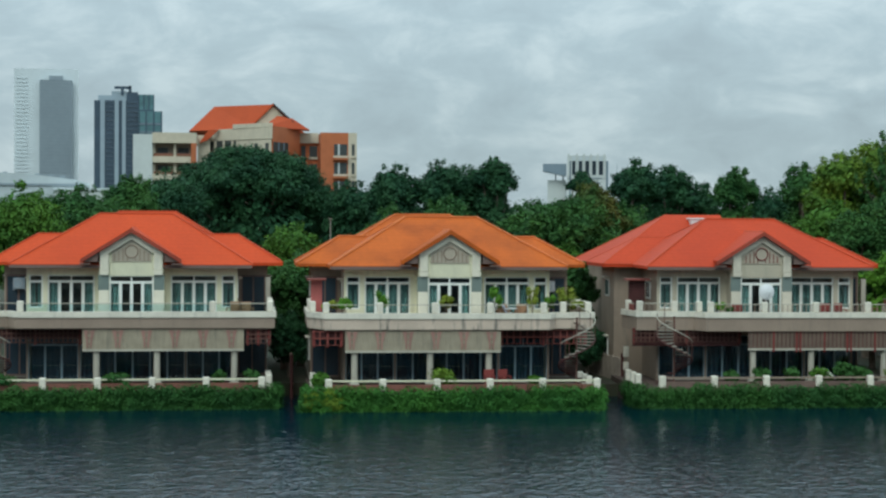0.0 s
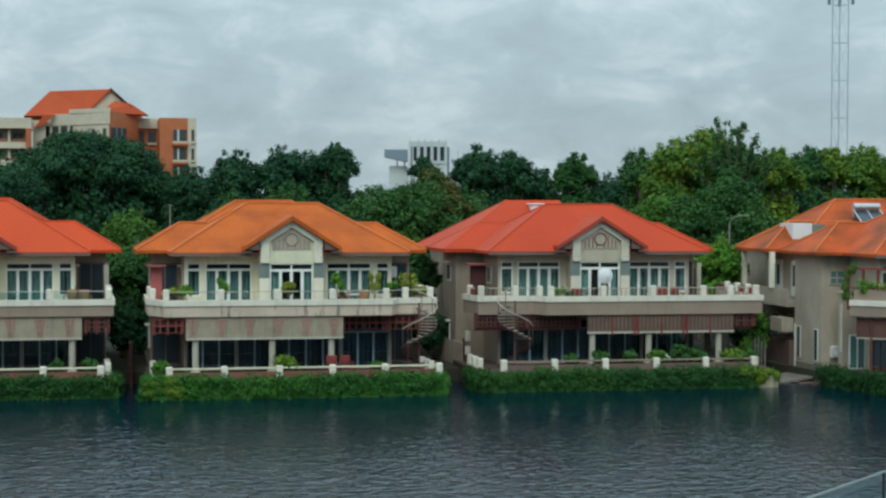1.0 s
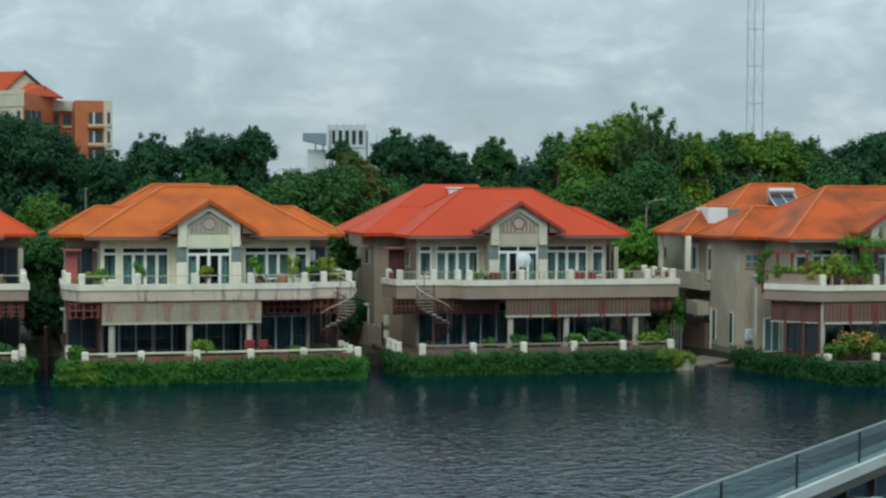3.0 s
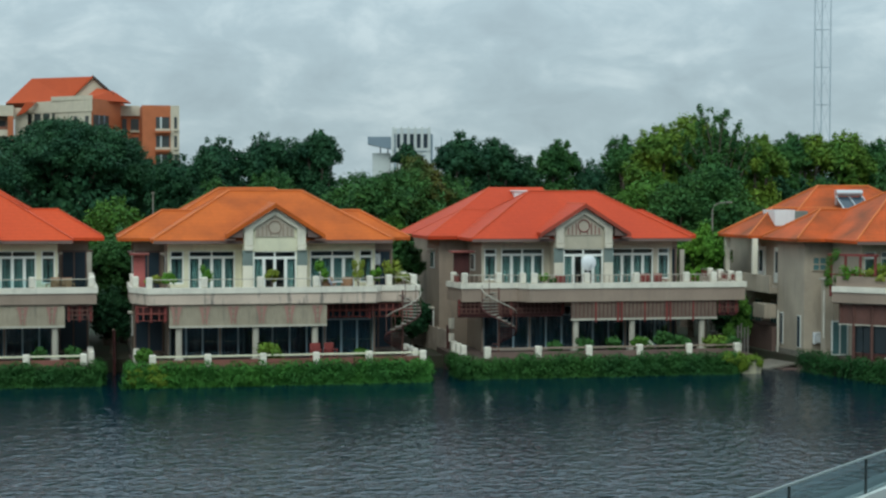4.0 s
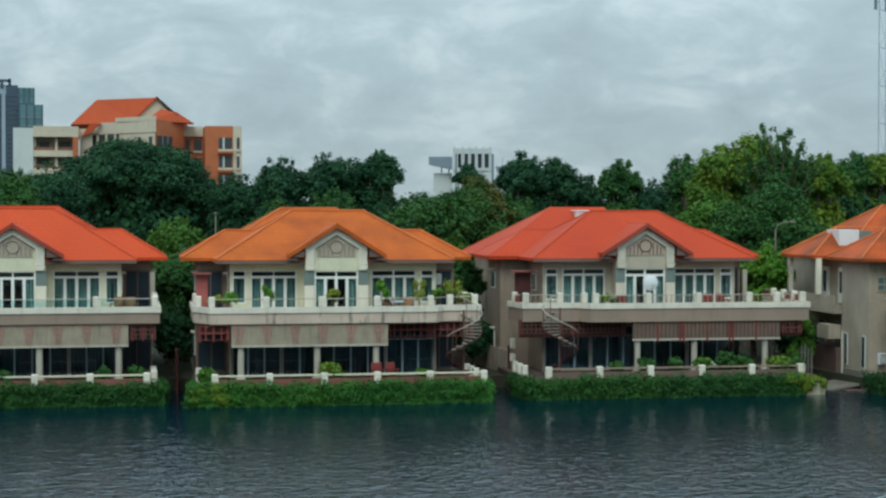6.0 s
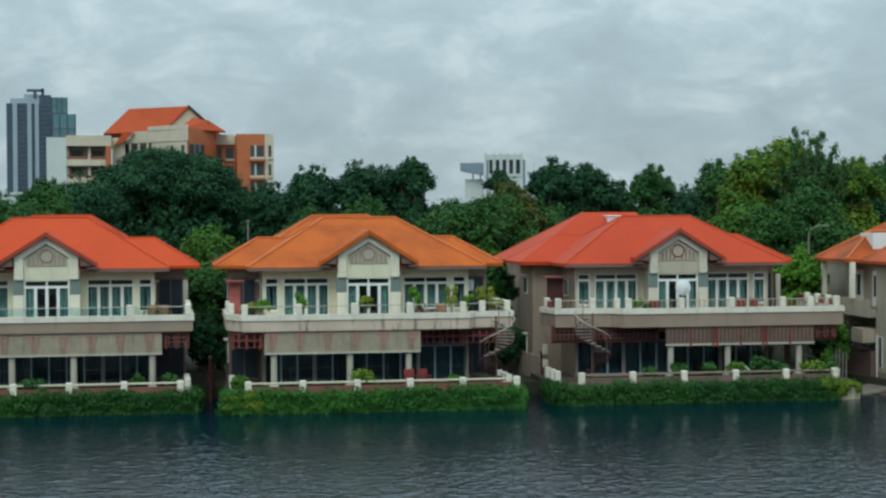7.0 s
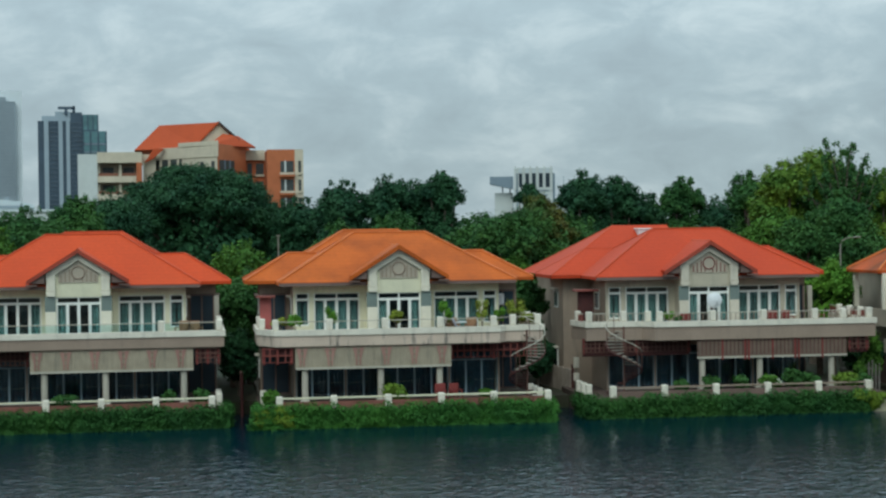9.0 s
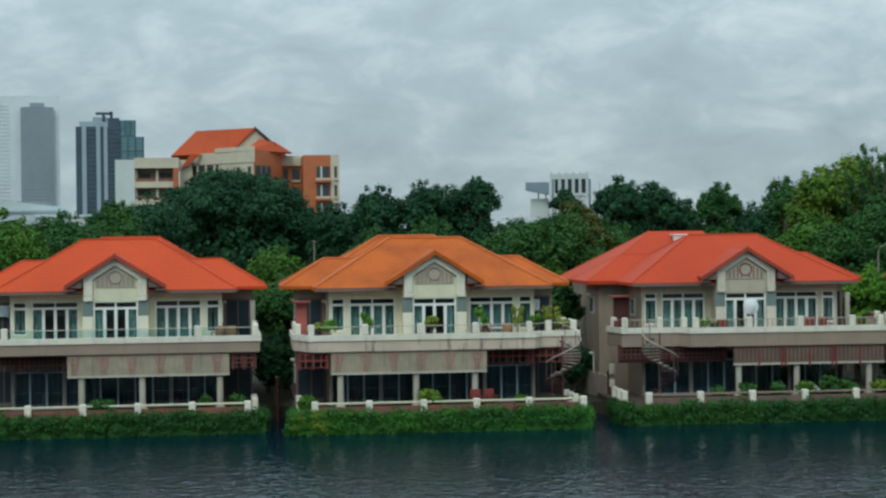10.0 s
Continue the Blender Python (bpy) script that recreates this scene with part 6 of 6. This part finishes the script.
def satellite_dish(m):
    t = thing("satellite_dish", m, "round white satellite dish on a short pole", "satellite dish")
    bm = bmesh.new()
    rings = []
    for r in (0.02, 0.15, 0.3, 0.43):
        rings.append([bm.verts.new((r * math.cos(a), 0.55 * r * r, 1.62 + r * math.sin(a))) for a in (2 * math.pi * k / 24 for k in range(24))])
    for p, q in zip(rings, rings[1:]):
        for k in range(24):
            bm.faces.new((p[k], p[(k + 1) % 24], q[(k + 1) % 24], q[k]))
    bm.faces.new(rings[0])
    dish = part("dish", bm, "plastic_white", t)
    mod = dish.modifiers.new("thickness", "SOLIDIFY")
    mod.thickness = 0.02
    bm = bmesh.new()
    tube(bm, [(0, 0.2, 0), (0, 0.2, 1.5), (0, 0.05, 1.62)], 0.04, 0.04, 8)
    part("pole", bm, "steel", t)
    bm = bmesh.new()
    tube(bm, [(0, 0.1, 1.25), (0, -0.35, 1.4), (0, -0.42, 1.6)], 0.018, 0.018, 6)
    part("feed_arm", bm, "steel", t)
    bevelled("receiver", "plastic_white", t, (-0.04, 0.04, -0.48, -0.36, 1.58, 1.68), 0.01)


satellite_dish(house_pose("c", 0.0, -2.15, Z_FLOOR, 0))

# plants on the balconies
for i, (k, x, y, r, h, leaf) in enumerate([
        ("b", -6.3, -1.2, 0.65, 0.9, "leaf_yellow"), ("b", -5.55, -1.4, 0.55, 0.9, "leaf_light"), ("b", -3.65, -2.1, 0.45, 1.45, "leaf_light"), ("b", -0.25, -1.9, 0.5, 1.15, "leaf_yellow"),
        ("b", 2.35, -1.9, 0.5, 1.6, "leaf_light"), ("b", 4.4, -1.4, 0.45, 1.6, "leaf_yellow"), ("b", 6.35, -0.9, 0.8, 1.6, "leaf_yellow"), ("b", 6.9, -1.2, 0.6, 0.9, "leaf_yellow"), ("b", 5.4, -0.9, 0.5, 1.1, "leaf_light"),
        ("c", -2.6, -2.0, 0.55, 0.8, "leaf_light"), ("c", -2.1, -2.1, 0.35, 0.5, "leaf_mid"),
        ("d", -6.5, -0.7, 0.6, 1.3, "leaf_light"), ("d", -5.5, -1.6, 0.8, 1.15, "leaf_yellow"), ("d", -4.7, -1.9, 0.8, 1.5, "leaf_yellow"), ("d", -4.1, -2.1, 0.7, 1.75, "leaf_yellow"), ("d", -3.7, -1.7, 0.6, 1.9, "leaf_light"), ("d", -5.1, -1.3, 0.6, 1.3, "leaf_light"), ("d", 1.6, -2.1, 0.4, 0.7, "leaf_light"), ("d", -3.2, -2.0, 0.5, 0.9, "leaf_light"), ("d", -2.4, -1.9, 0.55, 1.7, "leaf_light"), ("d", 0.2, -1.9, 0.6, 1.2, "leaf_mid")]):
    potted_plant(house_pose(k, x, y, Z_FLOOR, 40 * i), r * (1.1 if k == "d" else 0.8), h * (1.05 if k == "d" else 0.9), {"leaf_yellow": "leaf_gold", "leaf_light": "leaf_fresh"}.get(leaf, leaf), 700 + i, {"leaf_yellow": "yellow-green plant in a terracotta pot", "leaf_light": "light green plant in a terracotta pot", "leaf_mid": "dark green plant in a terracotta pot"}[leaf])
# shrubs along the terraces, behind the parapets
for i, (k, x, y, r, h, leaf) in enumerate([
        ("b", -0.55, -3.4, 0.8, 1.05, "leaf_yellow"), ("b", 4.3, -3.4, 0.5, 0.8, "leaf_light"), ("b", -6.9, -3.2, 0.5, 1.0, "leaf_light"),
        ("c", -2.3, -3.4, 0.45, 0.9, "leaf_mid"), ("c", -0.6, -3.4, 0.55, 1.0, "leaf_mid"), ("c", 1.0, -3.4, 0.5, 1.0, "leaf_mid"), ("c", 2.6, -3.4, 0.6, 1.0, "leaf_light"), ("c", 3.9, -3.3, 0.6, 1.2, "leaf_mid"), ("c", 4.9, -3.4, 0.6, 1.1, "leaf_mid"), ("c", 6.9, -3.4, 0.8, 1.0, "leaf_yellow"), ("c", 7.9, -3.2, 0.6, 1.1, "leaf_mid"), ("c", 8.4, -1.6, 0.4, 1.6, "leaf_light"),
        ("d", -4.2, -3.3, 0.7, 1.5, "flower"), ("d", -3.3, -3.3, 0.8, 1.65, "flower"), ("d", -2.4, -3.4, 0.75, 1.4, "leaf_yellow"), ("d", -1.1, -3.4, 0.7, 0.85, "flower"), ("d", 0.6, -3.4, 0.7, 1.0, "leaf_yellow"), ("d", -4.9, -3.2, 0.45, 0.9, "leaf_light"),
        ("a", -0.6, -3.5, 0.8, 0.8, "leaf_mid"), ("a", 4.6, -3.3, 0.4, 0.9, "leaf_mid"), ("a", 6.3, -3.0, 0.5, 0.9, "leaf_mid"), ("a", -6.3, -3.6, 0.9, 0.8, "leaf_mid")]):
    p = house_pose(k, x, y, Z_TERRACE)
    shrub(*p.translation, r, h, "leaf_light" if leaf == "flower" else leaf, {"flower": "flowering shrub with orange-pink blossom", "leaf_yellow": "yellow-green shrub behind the parapet", "leaf_light": "light green shrub behind the parapet", "leaf_mid": "dark green shrub behind the parapet"}[leaf], 800 + i, group="terrace shrubs", count=900, leaf=0.09, blossom="flower" if leaf == "flower" else "")
p = house_pose("c", 2.91, -3.4, Z_TERRACE)
shrub(*p.translation, 0.4, 0.85, "leaf_light", "green shrub with white blossom behind the parapet", 850, group="terrace shrubs", count=500, leaf=0.09, blossom="flower_white")

for x, y, rz in ((2.8, -1.7, 10), (3.7, -1.8, -20)):
    chair(house_pose("b", x, y, Z_FLOOR, rz))
for x, y, rz in ((-1.6, -2.0, 160), (4.3, -1.6, 15), (3.4, -1.7, -10), (6.4, -0.6, 30)):
    chair(house_pose("c", x, y, Z_FLOOR, rz), "rust", "dark red timber armchair on a balcony")
for x, y, rz in ((6.1, -1.2, 20), (5.3, -0.8, -30)):
    chair(house_pose("a", x, y, Z_FLOOR, rz))
balcony_table(house_pose("b", 3.2, -1.2, Z_FLOOR))


def deck_chair(m):
    t = thing("deck_chair", m, "folding deck chair with pale blue cloth on a balcony", "chair")
    for sx in (-0.28, 0.28):
        bm = bmesh.new()
        tube(bm, [(sx, -0.5, 0.05), (sx, 0.45, 1.0)], 0.022, 0.022, 6)
        part("long_rail", bm, "wood", t)
        bm = bmesh.new()
        tube(bm, [(sx * 0.9, 0.45, 0.05), (sx * 0.9, -0.35, 0.55)], 0.022, 0.022, 6)
        part("short_rail", bm, "wood", t)
    bm = bmesh.new()
    rows = []
    for k in range(9):
        f = k / 8
        y, z = -0.38 + 0.80 * f, 0.50 + 0.46 * f - 0.26 * math.sin(math.pi * f)
        rows.append([bm.verts.new((x, y, z + h)) for x, h in ((-0.25, 0), (0.25, 0), (0.25, 0.012), (-0.25, 0.012))])
    for r, s in zip(rows, rows[1:]):
        for e in range(4):
            bm.faces.new((r[e], r[(e + 1) % 4], s[(e + 1) % 4], s[e]))
    part("cloth", bm, "cloth_blue", t)


M["cloth_blue"] = mat("pale_blue_canvas", (0.36, 0.46, 0.58), rough=0.9, var=0.1)
deck_chair(house_pose("b", 3.14, -1.7, Z_FLOOR, 60))
for x, y, rz in ((1.9, -3.0, 0), (2.7, -3.0, 20)):
    chair(house_pose("b", x, y, Z_TERRACE, rz), "rust", "dark red timber armchair on a terrace")


# roof fittings
def roof_vent():
    t = thing("roof_hatch", house_pose("c", -1.55, 6.7, 10.0), "white box-shaped roof hatch near the ridge", "roof hatch")
    bevelled("box", "plastic_white", t, (-0.52, 0.52, -0.4, 0.5, -0.25, 0.36), 0.03)
    bevelled("lid", "plastic_white", t, (-0.6, 0.6, -0.48, 0.58, 0.363, 0.45), 0.03)


def solar_heater():
    t = thing("solar_heater", house_pose("d", -0.55, 11.0, 8.71), "solar water heater with a white tank on the roof", "solar heater")
    bm = bmesh.new()
    prism(bm, [(-0.9, -0.05), (1.2, 1.30), (1.2, 1.40), (-0.9, 0.06)], "x", -0.85, 0.85)
    part("collector", bm, "panel_blue", t)
    for x in (-0.87, 0.0, 0.87):
        bm = bmesh.new()
        prism(bm, [(-0.92, 0.07), (1.2, 1.42), (1.2, 1.46), (-0.92, 0.11)], "x", x - 0.04, x + 0.04)
        part("collector_frame", bm, "steel", t)
    bm = bmesh.new()
    tube(bm, [(-0.85, 1.25, 1.62), (0.85, 1.25, 1.62)], 0.2, 0.2, 16)
    part("tank", bm, "steel", t)
    for x in (-0.8, 0.8):
        boxes("stand", "steel", t, (x - 0.04, x + 0.04, 1.1, 1.4, 0.9, 1.5))


def roof_box():
    t = thing("water_tank_box", house_pose("d", -5.4, 11.1, 8.2), "white boxed tank with a grey-green side on the roof slope", "tank")
    bm = bmesh.new()
    prism(bm, [(-0.5, -0.45), (1.4, 0.6), (1.4, 1.12), (-0.5, 1.12)], "x", -0.62, 0.62)
    part("box", bm, "plastic_white", t)
    boxes("hatch", "shutter", t, (0.1, 0.5, -0.53, -0.503, -0.1, 0.15))
    bm = bmesh.new()
    prism(bm, [(-0.4, -0.35), (1.3, 0.6), (1.3, 1.05), (-0.4, 1.05)], "x", 0.623, 1.5)
    part("annexe", bm, "shutter", t)


roof_vent()
solar_heater()
roof_box()


def ac_unit(m, case="plastic_white", label="pale outdoor air-conditioning unit on a wall"):
    t = thing("air_conditioner", m, label, "air conditioner")
    bevelled("case", case, t, (-0.34, 0.34, -0.3, 0.0, 0, 0.62), 0.03)
    bm = bmesh.new()
    tube(bm, [(0.24 * math.cos(a) - 0.08, -0.31, 0.31 + 0.24 * math.sin(a)) for a in (2 * math.pi * k / 16 for k in range(17))], 0.02, 0.02, 5)
    part("fan_grille", bm, "steel", t)
    for x in (-0.3, 0.3):
        boxes("bracket", "steel", t, (x - 0.02, x + 0.02, -0.3, 0.0, -0.05, -0.002))


ac_unit(house_pose("d", -6.37, 3.65, 1.98))
ac_unit(house_pose("a", -6.35, 3.6, 6.3), "fin_grey", "weathered grey outdoor air-conditioning unit on a wall")
ac_unit(house_pose("b", 6.1, 3.6, 6.25))


M["pale_blind"] = mat("pale_roller_blind", (0.50, 0.50, 0.44), rough=0.85, var=0.08)


def pergola():
    t = thing("pergola", house_pose("d", 0, 0, 0), "rust-red timber pergola overgrown with vines", "pergola")
    for x in (-1.8, -0.55, 0.7, 1.95, 3.2, 5.0):
        for y in (-2.2, -0.3):
            boxes("post", "maroon", t, (x - 0.07, x + 0.07, y - 0.07, y + 0.07, Z_FLOOR, 7.15))
    for y in (-2.2, -0.3):
        boxes("beam", "rust", t, (-2.8, 5.3, y - 0.06, y + 0.06, 7.152, 7.3))
    for k in range(16):
        x = -2.7 + 8.0 * k / 15
        boxes("rafter", "rust", t, (x - 0.03, x + 0.03, -2.5, 0.0, 7.302, 7.4))
    for x in (-1.7, -0.45, 0.8, 2.05):
        b = boxes("roller_blind", "pale_blind", t, (x, x + 1.05, -0.5, -0.48, 5.45, 7.1), label="pale roller blind")
        boxes("bottom_rail", "pole", b, (x, x + 1.05, -0.52, -0.46, 5.38, 5.447))
    rng = np.random.default_rng(91)
    lobes = [(x + rng.uniform(-0.2, 0.2), -2.0 + rng.uniform(-0.4, 0.4), 7.5 + rng.uniform(-0.1, 0.2), 0.5, 0.5, 0.22) for x in np.arange(-3.2, -0.6, 0.4)]
    lobes += [(-2.3 + rng.uniform(-0.3, 0.3), -2.2, z, 0.3, 0.3, 0.35) for z in (5.5, 5.9, 6.3, 6.7, 7.1)]
    lobes += [(x + rng.uniform(-0.2, 0.2), -1.9 + rng.uniform(-0.4, 0.4), 7.6 + 0.35 * abs(math.sin(2.3 * x)) + rng.uniform(-0.1, 0.15), 0.32, 0.4, 0.22) for x in np.arange(-0.6, 4.6, 0.33)]
    lobes += [(x, -1.7, z, 0.12, 0.12, 0.34) for x, z in ((-1.3, 8.1), (-0.4, 8.3), (0.7, 8.2), (1.6, 8.35), (-2.4, 7.9))]
    v = leaf_mesh("vine", rng, lobes, 5200, 0.06, "leaf_fresh", stray=0.35)
    v.parent = t
    a = thing("arbour", house_pose("d", -6.6, -1.0, 0, -44), "small rust-red arbour with climbing plants", "pergola")
    for x in (-1.2, -0.4, 0.4, 1.2):
        boxes("post", "rust", a, (x - 0.06, x + 0.06, 0.1, 0.22, Z_FLOOR, 7.0))
    boxes("beam", "rust", a, (-1.35, 1.35, 0.05, 0.27, 7.003, 7.12))
    boxes("mid_rail", "rust", a, (-1.35, 1.35, 0.04, 0.095, 6.0, 6.06))
    lobes = [(x, 0.1, z, 0.24, 0.2, 0.35) for x, z in ((-1.3, 5.6), (-1.35, 6.1), (-1.25, 6.7), (-0.9, 7.1), (-0.8, 5.8), (0.2, 5.7))]
    v = leaf_mesh("vine", rng, lobes, 1200, 0.06, "leaf_light")
    v.parent = a


pergola()


# ---- between the houses: water gates, slat fence, poles
def water_gate(x0, y0, length, yaw, z1, label, material="concrete"):
    t = thing("gate_wall", pose(x0, y0, 0, 0, 0, yaw), label, "wall", "walls between plots")
    n = int(length / 0.5)
    for k in range(n):
        bevelled("plank", material, t, (-0.06, 0.06, k * 0.5 + 0.01, k * 0.5 + 0.49, 0.75, z1 + 0.05 * (k % 2)), 0.01)
    boxes("rail", "wood", t, (0.062, 0.10, 0, length, 1.2, 1.3))
    bm = bmesh.new()
    tube(bm, [(0, -0.12, -0.8), (0, -0.12, z1 + 0.3)], 0.08, 0.08, 8)
    part("pile", bm, "maroon", t)


water_gate(10.1, 93.0, 6.0, 12.0, 2.5, "weathered plank wall on a red pile in the water", "gate_plank")
water_gate(-8.2, 89.8, 5.0, 6.0, 2.6, "pinkish plank wall on a red pile in the water", "pink_plank")


def meter_boxes():
    """Two pale boxes, one above the other, on a slim post beside the plank wall."""
    post = thing("meter_post", pose(10.32, 92.82, 0), "slim post beside the plank wall", "post")
    bm = bmesh.new()
    tube(bm, [(0, 0.08, -0.8), (0, 0.08, 3.25)], 0.05, 0.05, 8)
    part("shaft", bm, "concrete", post)
    for z, h in ((2.62, 0.6), (1.9, 0.45)):
        t = thing("meter_box", pose(10.32, 92.82, z), "pale weathered meter box on a post", "box", "meter boxes")
        bevelled("case", "trim_dull", t, (-0.16, 0.16, -0.14, 0.03, 0, h), 0.02)
        bevelled("door", "white", t, (-0.13, 0.13, -0.152, -0.142, 0.05, h - 0.05), 0.004)


meter_boxes()


M["fence_grey"] = mat("weathered_slat", (0.24, 0.225, 0.20), rough=0.8, var=0.2, size=0.5)


def slat_fence():
    t = thing("slat_fence", house_pose("c", 9.35, 0.0, 0), "grey upright slat fence at the water", "fence")
    for k in range(5):
        boxes("slat", "fence_grey", t, (k * 0.2, k * 0.2 + 0.09, 0, 0.05, -1.0, 2.6 + 0.12 * (k % 3)))
    boxes("rail", "concrete", t, (-0.05, 0.95, 0.053, 0.1, 1.0, 1.08))
    boxes("rail", "concrete", t, (-0.05, 0.95, 0.053, 0.1, 2.3, 2.38))


slat_fence()


def thin_pole(x, y, top, label):
    t = thing("utility_pole", pose(x, y, Z_BANK), label, "pole")
    bm = bmesh.new()
    tube(bm, [(0, 0, -0.1), (0, 0, top - Z_BANK)], 0.06, 0.045, 8)
    part("shaft", bm, "concrete", t)
    boxes("cap", "concrete", t, (-0.12, 0.12, -0.12, 0.12, top - Z_BANK, top - Z_BANK + 0.08))


thin_pole(*bearing(-3.9, 116), 10.2, "slim grey concrete pole among the trees")


def street_lamp(x, y, top):
    t = thing("street_lamp", pose(x, y, Z_BANK), "slim grey street lamp with a curved arm among the trees", "lamp")
    h = top - Z_BANK
    bm = bmesh.new()
    tube(bm, [(0, 0, -0.1), (0, 0, h * 0.5), (0, 0, h - 0.4), (0.12, 0, h - 0.1), (0.45, 0, h + 0.08), (1.0, 0, h + 0.12)], 0.06, 0.025, 8)
    part("pole", bm, "fence_grey", t)
    bevelled("lamp_head", "fence_grey", t, (0.9, 1.3, -0.1, 0.1, h + 0.07, h + 0.16), 0.03)


street_lamp(*bearing(15.3, 108), 9.6)


def tarp():
    t = thing("water_tank", pose(*bearing(-7.9, 112), Z_BANK), "blue water tank on a stand behind a roof", "tank")
    boxes("stand", "steel", t, (-0.5, 0.5, -0.5, 0.5, 0, 6.69))
    bm = bmesh.new()
    bmesh.ops.create_cone(bm, cap_ends=True, segments=18, radius1=0.55, radius2=0.5, depth=1.2, matrix=Matrix.Translation((0, 0, 7.3)))
    part("tank", bm, "tank_blue", t)


M["tank_blue"] = mat("blue_plastic", (0.05, 0.12, 0.30), rough=0.4, var=0.1)
tarp()
